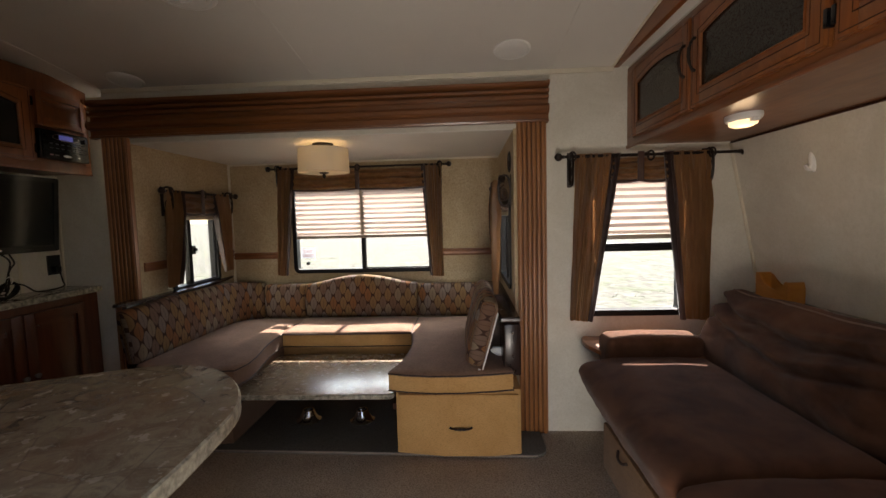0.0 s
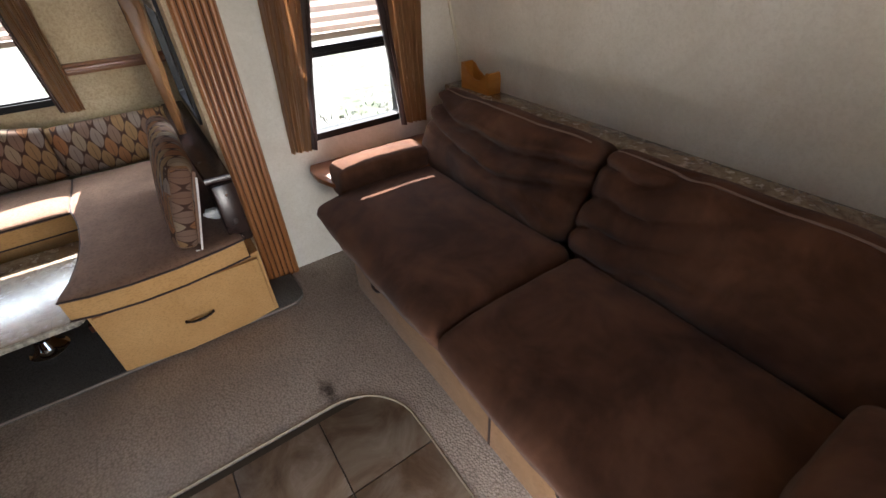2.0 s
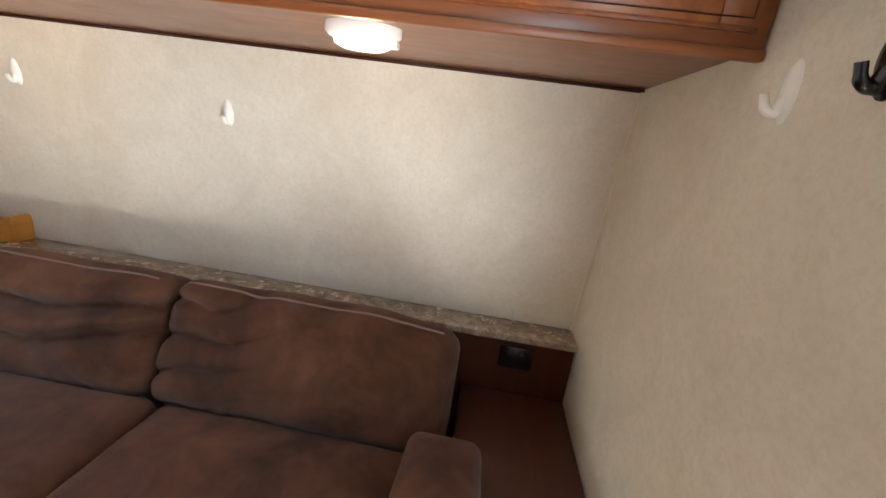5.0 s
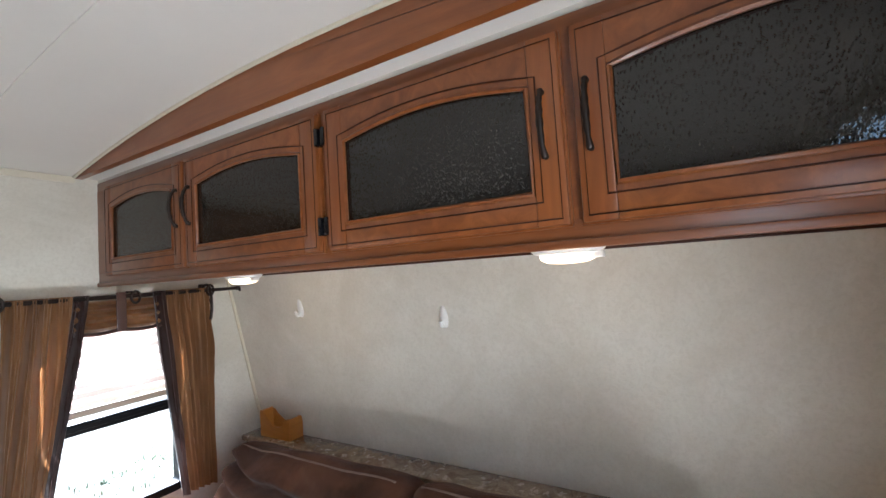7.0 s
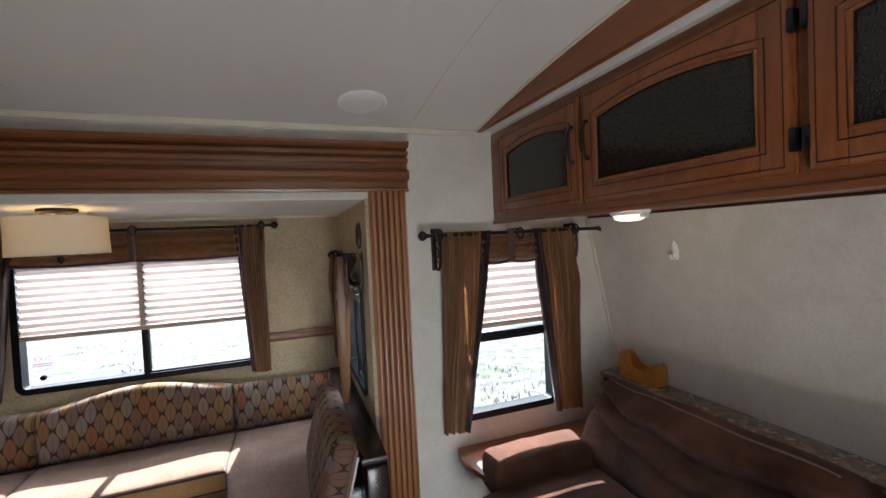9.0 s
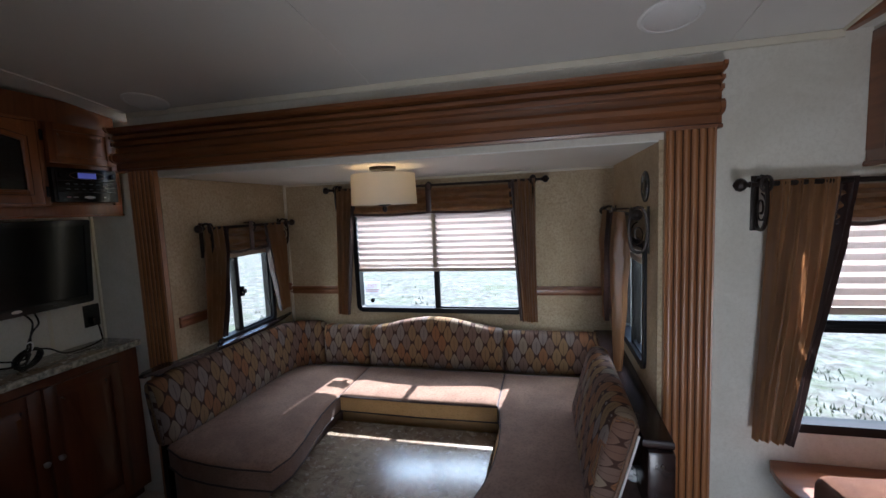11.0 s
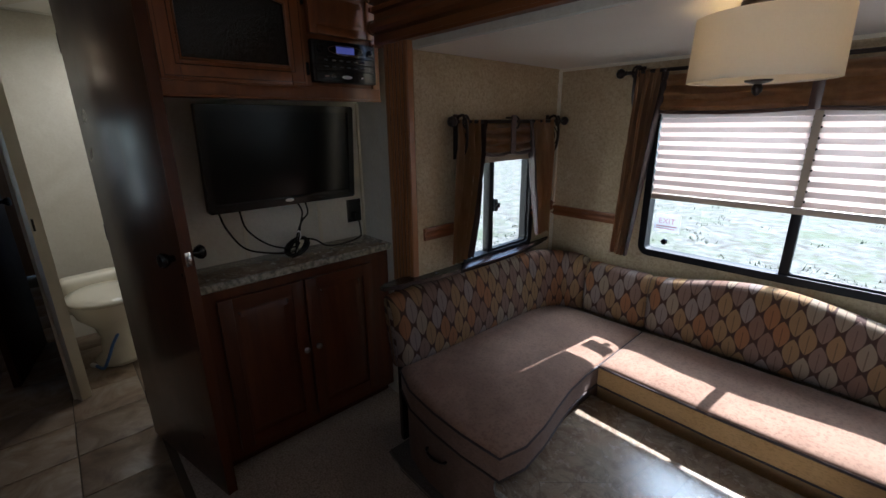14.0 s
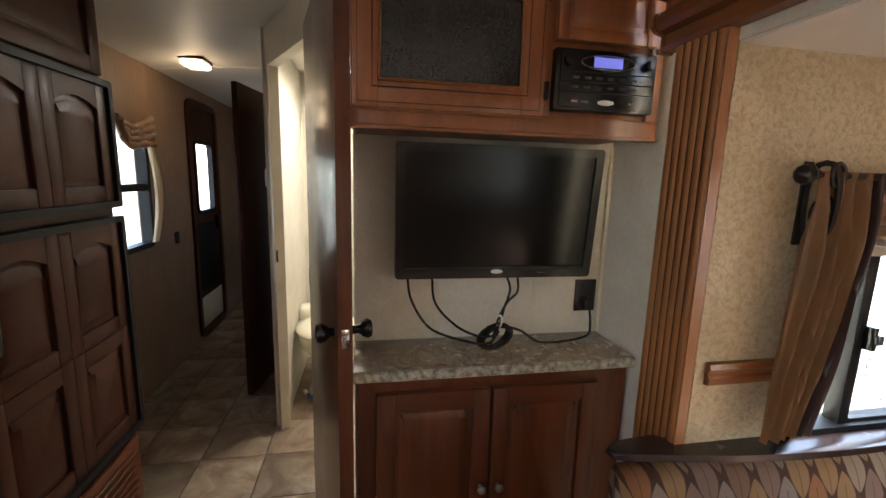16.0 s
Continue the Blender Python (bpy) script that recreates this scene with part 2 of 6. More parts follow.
def tile_material(name):
    n = Nodes(name)
    v = n.coords()
    rnd = n.t.nodes.new("ShaderNodeObjectInfo").outputs["Random"]
    vv = n.add("VectorMath", i0=v, i1=n.add("CombineXYZ", X=n.math("MULTIPLY", rnd, 40.0), Y=rnd).outputs[0]).outputs[0]
    col = n.ramp(n.noise(vv, 5.0, 6.0, 0.65, 1.0), [(0.3, (0.085, 0.052, 0.030)), (0.45, (0.17, 0.112, 0.070)), (0.56, (0.225, 0.170, 0.120)), (0.7, (0.32, 0.26, 0.20))])
    hsv = n.add("HueSaturation", Color=col, Value=n.math("ADD", 0.72, n.math("MULTIPLY", rnd, 0.55)))
    n.bump(n.noise(vv, 40.0, 5.0), 0.15, 0.002)
    return n.base(hsv.outputs[0], n.math("ADD", 0.3, n.math("MULTIPLY", n.noise(vv, 12.0), 0.3)))


def ground_material(name):
    n = Nodes(name)
    v = n.coords()
    soil = n.ramp(n.noise(v, 5.0, 9.0, 0.8, 0.3), [(0.36, (0.055, 0.048, 0.038)), (0.5, (0.15, 0.14, 0.12)), (0.64, (0.25, 0.24, 0.215))])
    grass = n.ramp(n.noise(v, 9.0, 6.0, 0.8), [(0.3, (0.035, 0.055, 0.018)), (0.7, (0.12, 0.155, 0.06))])
    m = n.ramp(n.noise(v, 1.1, 9.0, 0.78, 0.5), [(0.49, (0, 0, 0)), (0.6, (1, 1, 1))])
    n.bump(n.noise(v, 14.0, 8.0, 0.75), 0.45, 0.03)
    return n.base(n.mix(n.math("MULTIPLY", m, 0.6), soil, grass), 0.95)


WALL = wallpaper("cream wallpaper", (0.60, 0.56, 0.47), (0.69, 0.655, 0.57), (0.50, 0.455, 0.37), 0.35)
SLIDE_WALL = wallpaper("tan wallpaper", (0.43, 0.325, 0.19), (0.52, 0.415, 0.265), (0.25, 0.165, 0.08), 0.6)
CEIL = plain("ceiling vinyl", (0.72, 0.69, 0.63), 0.5, var=0.05, scale=2.0, bump=0.1, fine=60)
TRIM = plain("cream trim", (0.66, 0.60, 0.47), 0.45, var=0.08)
WOOD_V = wood("cherry wood upright", (0.165, 0.045, 0.010), (0.33, 0.110, 0.027), (14, 14, 1.2))
WOOD_X = wood("cherry wood along x", (0.165, 0.045, 0.010), (0.33, 0.110, 0.027), (1.2, 14, 14))
WOOD_Y = wood("cherry wood along y", (0.165, 0.045, 0.010), (0.33, 0.110, 0.027), (14, 1.2, 14))
WOOD_OAK = wood("golden wood upright", (0.27, 0.102, 0.029), (0.45, 0.190, 0.066), (14, 14, 1.2))
WOOD_OAKX = wood("golden wood along x", (0.16, 0.052, 0.014), (0.29, 0.110, 0.034), (1.2, 14, 14))
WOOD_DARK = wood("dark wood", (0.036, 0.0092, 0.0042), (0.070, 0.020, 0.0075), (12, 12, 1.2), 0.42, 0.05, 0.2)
WOOD_DOOR = wood("dark lacquered door wood", (0.062, 0.018, 0.0075), (0.115, 0.036, 0.013), (12, 12, 1.0), 0.30, 0.6)
WOOD_MAH = wood("dark cherry upright", (0.075, 0.019, 0.0065), (0.145, 0.042, 0.014), (14, 14, 1.2), 0.36, 0.15, 0.35)
WOOD_MAHY = wood("dark cherry along", (0.075, 0.019, 0.0065), (0.145, 0.042, 0.014), (1.2, 1.2, 14), 0.36, 0.15, 0.35)
# dark wall-side ledge wood; the shade of its unlit corner is in the colour
WOOD_LEDGE_SHADE = wood("dark red ledge wood with corner shade", (0.050, 0.012, 0.0055), (0.095, 0.025, 0.010), (1.2, 14, 14), 0.45, 0.08)
WOOD_PINE = wood("orange pine", (0.50, 0.19, 0.025), (0.66, 0.29, 0.05), (3, 1.2, 14), 0.4, 0.3)
WOOD_PALE = wood("brown wood print", (0.27, 0.165, 0.10), (0.37, 0.24, 0.15), (30, 30, 1.5), 0.5, 0.1)
GRAN = granite("granite laminate")
GRAN_EDGE = plain("mottled counter edge", (0.46, 0.42, 0.33), 0.35, var=0.75, scale=55.0)
SOFA = fabric("brown microfibre", (0.050, 0.0205, 0.0120), (0.125, 0.055, 0.030), 700, 0.95, 0.25, 4.5, False, 0.55, 2.2)
SEAT = fabric("brown woven seat cloth", (0.205, 0.120, 0.080), (0.27, 0.165, 0.112))
GOLD = fabric("golden tweed", (0.46, 0.26, 0.10), (0.52, 0.31, 0.13), 600, 0.9, 0.25)
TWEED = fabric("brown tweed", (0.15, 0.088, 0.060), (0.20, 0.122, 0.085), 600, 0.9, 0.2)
BASECLOTH = fabric("tan base cloth", (0.24, 0.140, 0.070), (0.30, 0.180, 0.095), 600, 0.9, 0.2)
LEAF = leaf_fabric("leaf upholstery")
PIPING = plain("dark piping", (0.035, 0.018, 0.014), 0.7)
SOFAPIPE = plain("worn piping", (0.20, 0.135, 0.105), 0.8)
GREYPIPE = plain("grey piping", (0.25, 0.20, 0.17), 0.7)
CARPET = carpet("taupe carpet", (0.44, 0.365, 0.30), (0.60, 0.51, 0.43), 115.0, (0.705, 1.575))
CARPET_D = carpet("dark grey carpet", (0.13, 0.12, 0.105), (0.18, 0.165, 0.145), 170.0)
TILE = tile_material("slate-look vinyl tile")
GROUT = plain("grout", (0.09, 0.075, 0.055), 0.8)
BLACK = plain("black plastic", (0.006, 0.006, 0.007), 0.24, var=0.2)
FRAME = plain("black window frame", (0.007, 0.007, 0.008), 0.5, Specular_IOR_Level=0.2)
IRON = plain("oil-rubbed bronze", (0.035, 0.026, 0.022), 0.38, 0.7)
NICKEL = plain("dull nickel", (0.30, 0.28, 0.26), 0.35, 0.9)
CHROME = plain("chrome", (0.75, 0.75, 0.76), 0.12, 1.0, var=0.05)
VINYL = plain("dark brown vinyl", (0.028, 0.015, 0.013), 0.26, var=0.3, bump=0.12, fine=220)
WHITE = plain("white plastic", (0.80, 0.79, 0.75), 0.35, var=0.04)
PORC = plain("cream porcelain", (0.74, 0.69, 0.56), 0.18, var=0.04)
SCREEN = plain("television screen", (0.003, 0.0034, 0.0038), 0.20, var=0.1, bump=0.0, Specular_IOR_Level=0.3)
RAIN = rain_glass("rippled dark glass", 0.06, 0.65)
MESH_GLASS = rain_glass("fine-textured dark glass", 0.10, 0.7, 1.25)
GLASS = clear_glass("window glass")
BLIND = translucent("pleated blind cloth", (0.47, 0.395, 0.355), (0.56, 0.48, 0.435), 0.25)
BLIND_RAIL = plain("blind rail", (0.42, 0.34, 0.26), 0.5)
CURT = satin("golden brown satin", (0.27, 0.130, 0.050), (0.50, 0.275, 0.120), 0.26)
BAND = satin("dark brown band", (0.045, 0.018, 0.014), (0.065, 0.027, 0.020), 0.004)
SHADE = translucent("linen lampshade", (0.80, 0.73, 0.60), (0.86, 0.80, 0.68), 0.35, (200, 200, 200))
BULB = glow("warm bulb", (1.0, 0.72, 0.38), 2.7)
LENS = glow("lit lens", (1.0, 0.72, 0.40), 0.36)
DISPLAY = glow("blue display", (0.16, 0.18, 0.62), 0.055)
GROUND = ground_material("dry ground")
GRASSM = plain("grass", (0.17, 0.195, 0.115), 0.8, var=0.5, scale=1.5)
BUTTON = plain("grey buttons", (0.05, 0.05, 0.055), 0.4)
RED = plain("faded red print", (0.66, 0.34, 0.32), 0.6)
PAPER = translucent("pale sticker", (0.72, 0.72, 0.75), (0.78, 0.78, 0.81), 0.42)
BLUE = plain("blue hose", (0.08, 0.18, 0.45), 0.4)


# ---- mesh helpers ----
def finish(name, bm, material, smooth=35):
    bmesh.ops.recalc_face_normals(bm, faces=bm.faces)
    me = bpy.data.meshes.new(name)
    bm.to_mesh(me)
    bm.free()
    me.materials.append(material)
    if smooth:
        me.polygons.foreach_set("use_smooth", [True] * len(me.polygons))
        me.set_sharp_from_angle(angle=radians(smooth))
    return me


def part(name, bm, material, parent=None, label="", smooth=35):
    ob = new(name, finish(name, bm, material, smooth))
    ob.parent = parent
    if label:
        ob["label"] = label
    return ob


def thing(name, label, category, m=None, group="", kind=""):
    ob = new(name)
    ob.empty_display_size = 0.05
    if m is not None:
        ob.matrix_world = m
    return tagged(ob, label, category, group, kind)


def box(bm, x0, x1, y0, y1, z0, z1, bev=0.0, seg=2):
    r = bmesh.ops.create_cube(bm, size=1, matrix=Matrix.Translation(((x0 + x1) / 2, (y0 + y1) / 2, (z0 + z1) / 2)) @ Matrix.Diagonal((abs(x1 - x0), abs(y1 - y0), abs(z1 - z0), 1)))
    if bev:
        es = list({e for v in r["verts"] for e in v.link_edges})
        bmesh.ops.bevel(bm, geom=es, offset=bev, segments=seg, affect="EDGES", profile=0.5)
    return bm


def boxes(*rows, bev=0.0):
    bm = bmesh.new()
    for r in rows:
        box(bm, *r, bev=bev)
    return bm


def prism(bm, pts, vec):
    """A solid: the polygon pts swept by vec."""
    a = [bm.verts.new(p) for p in pts]
    b = [bm.verts.new(Vector(p) + Vector(vec)) for p in pts]
    bm.faces.new(a)
    bm.faces.new(list(reversed(b)))
    for i in range(len(a)):
        j = (i + 1) % len(a)
        bm.faces.new((a[i], b[i], b[j], a[j]))
    return bm


def tube(bm, pts, r, n=8, closed=False):
    pts = [Vector(p) for p in pts]
    rings, side = [], None
    for i, p in enumerate(pts):
        q0 = pts[i - 1] if i or closed else p
        q1 = pts[(i + 1) % len(pts)] if i < len(pts) - 1 or closed else p
        d = (q1 - q0).normalized()
        if side is None:
            side = d.orthogonal().normalized()
        side = (side - d * side.dot(d)).normalized()
        up = d.cross(side)
        rad = r[i] if isinstance(r, (list, tuple)) else r
        rings.append([bm.verts.new(p + rad * (math.cos(k * math.tau / n) * side + math.sin(k * math.tau / n) * up)) for k in range(n)])
    for i in range(len(rings) if closed else len(rings) - 1):
        a, b = rings[i], rings[(i + 1) % len(rings)]
        for k in range(n):
            bm.faces.new((a[k], a[(k + 1) % n], b[(k + 1) % n], b[k]))
    if not closed:
        bm.faces.new(list(reversed(rings[0])))
        bm.faces.new(rings[-1])
    return bm


def lathe(bm, profile, n=24, m=None, close=True):
    """A turned shape from (radius, height) pairs."""
    m = m or Matrix.Identity(4)
    rings = [[bm.verts.new(m @ Vector((r * math.cos(k * math.tau / n), r * math.sin(k * math.tau / n), z))) for k in range(n)] for r, z in profile]
    for a, b in zip(rings, rings[1:]):
        for k in range(n):
            bm.faces.new((a[k], a[(k + 1) % n], b[(k + 1) % n], b[k]))
    if close:
        bm.faces.new(list(reversed(rings[0])))
        bm.faces.new(rings[-1])
    return bm


def smooth_path(pts, n=6):
    """Catmull-Rom points through pts."""
    p = [Vector(q) for q in pts]
    p = [2 * p[0] - p[1]] + p + [2 * p[-1] - p[-2]]
    out = []
    for i in range(1, len(p) - 2):
        for k in range(n):
            t = k / n
            out.append(0.5 * (2 * p[i] + (p[i + 1] - p[i - 1]) * t + (2 * p[i - 1] - 5 * p[i] + 4 * p[i + 1] - p[i + 2]) * t * t + (3 * p[i] - p[i - 1] - 3 * p[i + 1] + p[i + 2]) * t ** 3))
    return out + [p[-2]]


def soft_box(dims, r, cuts=14, puff=(0, 0, 0), wrinkle=0.0, freq=6.0, seed=0.0):
    """A stuffed cushion round the origin: rounded edges, swollen faces, soft wrinkles."""
    bm = bmesh.new()
    bmesh.ops.create_cube(bm, size=2)
    bmesh.ops.subdivide_edges(bm, edges=bm.edges[:], cuts=cuts, use_grid_fill=True)
    h = Vector(dims) / 2
    for v in bm.verts:
        u = v.co.copy()
        p = Vector((u.x * h.x, u.y * h.y, u.z * h.z))
        q = Vector([max(-(h[k] - r), min(h[k] - r, p[k])) for k in range(3)])
        d = p - q
        if d.length > 1e-6:
            p = q + d.normalized() * r
        for k in range(3):
            a, b = [u[j] for j in range(3) if j != k]
            p[k] += puff[k] * u[k] * (1 - a * a) * (1 - b * b)
        if wrinkle:
            s = Vector((seed, seed * 2, 0))
            w = noise.noise(p * freq + s) + 0.5 * noise.noise(Vector((p.x * freq * 3, p.y * freq, p.z * freq * 2)) + s)
            p += p.normalized() * w * wrinkle
        v.co = p
    return bm


def move(bm, m):
    bmesh.ops.transform(bm, matrix=m, verts=bm.verts)
    return bm


def plan_solid(outline, z0, z1, bev=0.0, seg=3):
    """An upright solid over a plan outline, with its top and bottom edges rounded."""
    bm = bmesh.new()
    prism(bm, [(x, y, z0) for x, y in outline], (0, 0, z1 - z0))
    if bev:
        es = [e for e in bm.edges if abs(e.verts[0].co.z - e.verts[1].co.z) < 1e-5]
        bmesh.ops.bevel(bm, geom=es, offset=bev, segments=seg, affect="EDGES", profile=0.5)
    return bm


def wall_with_holes(u0, u1, z0, z1, t, holes):
    """A wall in local axes: u along, thickness t outwards (y), z up; rectangular holes (ua, ub, za, zb)."""
    us = sorted({u0, u1, *[h[0] for h in holes], *[h[1] for h in holes]})
    zs = sorted({z0, z1, *[h[2] for h in holes], *[h[3] for h in holes]})
    solid = {}
    for i in range(len(us) - 1):
        for k in range(len(zs) - 1):
            c = ((us[i] + us[i + 1]) / 2, (zs[k] + zs[k + 1]) / 2)
            solid[i, k] = not any(h[0] < c[0] < h[1] and h[2] < c[1] < h[3] for h in holes)
    bm = bmesh.new()
    vs = {}

    def vert(i, k, s):
        if (i, k, s) not in vs:
            vs[i, k, s] = bm.verts.new((us[i], s * t, zs[k]))
        return vs[i, k, s]

    for (i, k), on in solid.items():
        if not on:
            continue
        for s in (0, 1):
            bm.faces.new([vert(a, b, s) for a, b in ((i, k), (i + 1, k), (i + 1, k + 1), (i, k + 1))])
        for (di, dk), (p, q) in {(-1, 0): ((i, k), (i, k + 1)), (1, 0): ((i + 1, k), (i + 1, k + 1)), (0, -1): ((i, k), (i + 1, k)), (0, 1): ((i, k + 1), (i + 1, k + 1))}.items():
            if not solid.get((i + di, k + dk), False):
                bm.faces.new((vert(*p, 0), vert(*q, 0), vert(*q, 1), vert(*p, 1)))
    return bm


def structure(name, bm, material, m=None, label="", smooth=0):
    ob = part(name, bm, material, None, "", smooth)
    if m is not None:
        ob.matrix_world = m
    return tagged(ob, label, "", "", "structure")


def edge_band(pts, z0, z1, t=0.004):
    """A thin strip along an open plan line, standing proud to its right."""
    bm = bmesh.new()
    rows = []
    for i, (x, y) in enumerate(pts):
        a, b = pts[max(i - 1, 0)], pts[min(i + 1, len(pts) - 1)]
        d = Vector((b[0] - a[0], b[1] - a[1])).normalized()
        o = Vector((d.y, -d.x))
        rows.append([bm.verts.new((x + o.x * w, y + o.y * w, z)) for w, z in ((-0.002, z0), (t, z0 + 0.004), (t, z1 - 0.004), (-0.002, z1))])
    for p, q in zip(rows, rows[1:]):
        for k in range(4):
            bm.faces.new((p[k], p[(k + 1) % 4], q[(k + 1) % 4], q[k]))
    bm.faces.new(rows[0])
    bm.faces.new(list(reversed(rows[-1])))
    return bm


def set_uv(ob, f):
    """Lay a UV map over ob's mesh: f(place) gives (u, v) in metres."""
    me = ob.data
    uv = me.uv_layers.new(name="map")
    for loop in me.loops:
        uv.data[loop.index].uv = f(me.vertices[loop.vertex_index].co)
    return ob


# ---- the large structure ----
YW, SB, SL, SR, HY = 2.41, 3.40, -1.465, 0.70, 0.33   # main wall, slide-out back, left and right, passage wall


def front_x(z):
    """The front wall leans: further out at its foot."""
    return 1.85 + (1.53 - z) * 0.215


def ceiling_z(y):
    """The crowned roof."""
    return 2.0 + 0.105 * (1 - ((y - 1.2) / 1.21) ** 2)


def build_structure():
    # floor
    structure("floor", boxes((-6.0, 2.3, -0.125, 2.62, -0.10, -0.014)), GROUT, label="floor slab of the trailer under carpet and vinyl")
    edge = [(0.925, -0.12), (0.925, 1.18)] + [(0.685 + 0.24 * math.cos(a), 1.27 + 0.235 * math.sin(a)) for a in [i * math.pi / 2 / 10 for i in range(11)]] + [(-6.0, 1.505), (-6.0, 2.6), (2.25, 2.6), (2.25, -0.12)]
    edge = [(x, min(y, 2.41)) if x > -1.5 else (x, y) for x, y in edge]
    structure("carpet", plan_solid(edge, -0.013, 0.004, 0.003, 2), CARPET, label="worn taupe cut-pile carpet with stains", smooth=30)
    bm = bmesh.new()
    tube(bm, [(0.925, -0.11, 0.004), (0.925, 1.18, 0.004)] + [(0.685 + 0.24 * math.cos(a), 1.27 + 0.235 * math.sin(a), 0.004) for a in [i * math.pi / 2 / 10 for i in range(1, 11)]] + [(-1.6, 1.505, 0.004)], 0.005, 6)
    structure("carpet_trim", bm, plain("tan binding", (0.33, 0.27, 0.19), 0.8), label="tan edge binding of the carpet", smooth=60)
    # slide-out floor with its rounded lip
    lip = [(SL, 3.45), (SL, 2.205), (-1.35, 2.185), (0.0, 2.155), (0.70, 2.135)] + [(0.765 + 0.06 * math.sin(a), 2.20 - 0.065 * math.cos(a)) for a in [i * math.pi / 2 / 6 for i in range(7)]] + [(0.825, 2.37), (0.70, 2.37), (0.70, 3.45)]
    structure("slide_floor", plan_solid(lip, 0.004, 0.022, 0.008, 3), CARPET_D, label="dark grey carpeted floor of the slide-out", smooth=40)
    bm = bmesh.new()
    tube(bm, smooth_path([(-1.42, 2.19, 0.016), (-0.6, 2.168, 0.016), (0.1, 2.150, 0.016), (0.68, 2.134, 0.016), (0.775, 2.142, 0.016), (0.823, 2.20, 0.016), (0.827, 2.34, 0.016)], 8), 0.0045, 6)
    structure("trim_slide_lip", bm, GREYPIPE, label="pale welt along the slide-out lip", smooth=60)
    # walls
    structure("wall_main", wall_with_holes(-1.61, 2.12, 0.0, 2.14, 0.06, [(SL - 0.052, SR + 0.052, 0.0, 1.70), (1.10, 1.59, 0.69, 1.46)]), WALL, pose(0, YW, 0), "cream papered side wall with a window")
    structure("wall_alcove", wall_with_holes(-6.0, -1.605, 0.0, 2.14, 0.05, []), WALL, pose(0, 2.505, 0), "cream papered side wall behind the television")
    structure("wall_side", wall_with_holes(-2.5, 2.3, 0.0, 2.14, 0.06, [(0.02, 0.70, 0.0, 1.88)]), WALL, Matrix.Translation((0, -0.125, 0)), "cream papered side wall with the open entry")
    bm = bmesh.new()
    prism(bm, [(front_x(0), -0.125, 0), (front_x(2.14), -0.125, 2.14), (front_x(2.14) + 0.06, -0.125, 2.14), (front_x(0) + 0.06, -0.125, 0)], (0, 2.595, 0))
    structure("wall_front", bm, WALL, label="cream papered, leaning front wall")
    structure("wall_passage", wall_with_holes(-6.0, -2.42, 0.0, 2.14, 0.06, [(-3.62, -3.20, 0.95, 1.63), (-4.91, -4.28, 0.04, 1.93)]), WOOD_PALE, pose(0, HY - 0.06, 0), "brown wood-print passage wall")
    structure("wall_passage_step", boxes((-2.48, -2.42, -0.06, HY - 0.06, 0, 2.14)), WALL, label="plain wall behind the refrigerator")
    structure("wall_end", boxes((-6.0, -5.94, HY, 2.5, 0, 2.14)), WOOD_PALE, label="plain end wall of the passage")
    # slide-out shell
    structure("wall_slide_back", wall_with_holes(SL - 0.05, SR + 0.05, 0.0, 1.74, 0.05, [(-0.935, 0.155, 0.83, 1.50)]), SLIDE_WALL, pose(0, SB, 0), "tan mottled back wall of the slide-out")
    structure("wall_slide_left", wall_with_holes(2.412, SB, 0.0, 1.74, 0.05, [(2.69, 3.17, 0.81, 1.30)]), SLIDE_WALL, pose(SL, 0, 0, 0, 0, 90), "tan mottled end wall of the slide-out")
    structure("wall_slide_right", wall_with_holes(-SB, -2.412, 0.0, 1.74, 0.05, [(-3.17, -2.60, 0.81, 1.30)]), SLIDE_WALL, pose(SR, 0, 0, 0, 0, -90), "tan mottled end wall of the slide-out")
    structure("ceiling_slide", boxes((SL, SR, 2.415, SB, 1.695, 1.74)), CEIL, label="white ceiling of the slide-out")
    # crowned ceiling with its panel seams, one mesh
    bm = bmesh.new()
    n = 24
    ys = [-0.125 + 2.725 * i / n for i in range(n + 1)]
    x0, x1 = -6.0, 2.2
    hole = (-3.52, -3.08, 1.57, 1.93)
    prof = [(x0, y, ceiling_z(y)) for y in ys] + [(x0, y, ceiling_z(y) + 0.06) for y in reversed(ys)]
    for xa, xb in ((x0, hole[0]), (hole[1], x1)):
        prism(bm, [(xa, y, z) for _, y, z in prof], (xb - xa, 0, 0))
    for ya, yb in ((-0.125, hole[2]), (hole[3], 2.6)):
        yy = [ya + (yb - ya) * i / 12 for i in range(13)]
        prism(bm, [(hole[0], y, ceiling_z(y)) for y in yy] + [(hole[0], y, ceiling_z(y) + 0.06) for y in reversed(yy)], (hole[1] - hole[0], 0, 0))
    for x in (0.92, -0.38, -1.62, -2.6, -3.85):
        yy = [0.0 + 2.40 * i / 20 for i in range(21)]
        prism(bm, [(x - 0.011, y, ceiling_z(y) - 0.0035) for y in yy] + [(x - 0.011, y, ceiling_z(y) + 0.004) for y in reversed(yy)], (0.022, 0, 0))
    structure("ceiling", bm, CEIL, label="crowned off-white vinyl ceiling with narrow seams", smooth=30)
    # small trims
    structure("trim_ceiling", boxes((-1.6, 1.23, YW - 0.012, YW, 1.975, 2.0), (-2.02, -1.61, 2.49, 2.505, 1.955, 1.985), bev=0.003), TRIM, label="cream bead between wall and ceiling")
    bm = boxes((SL, SR, SB - 0.008, SB, 1.682, 1.695))
    structure("trim_slide_ceiling", bm, TRIM, label="cream bead under the slide-out ceiling")
    bm = bmesh.new()
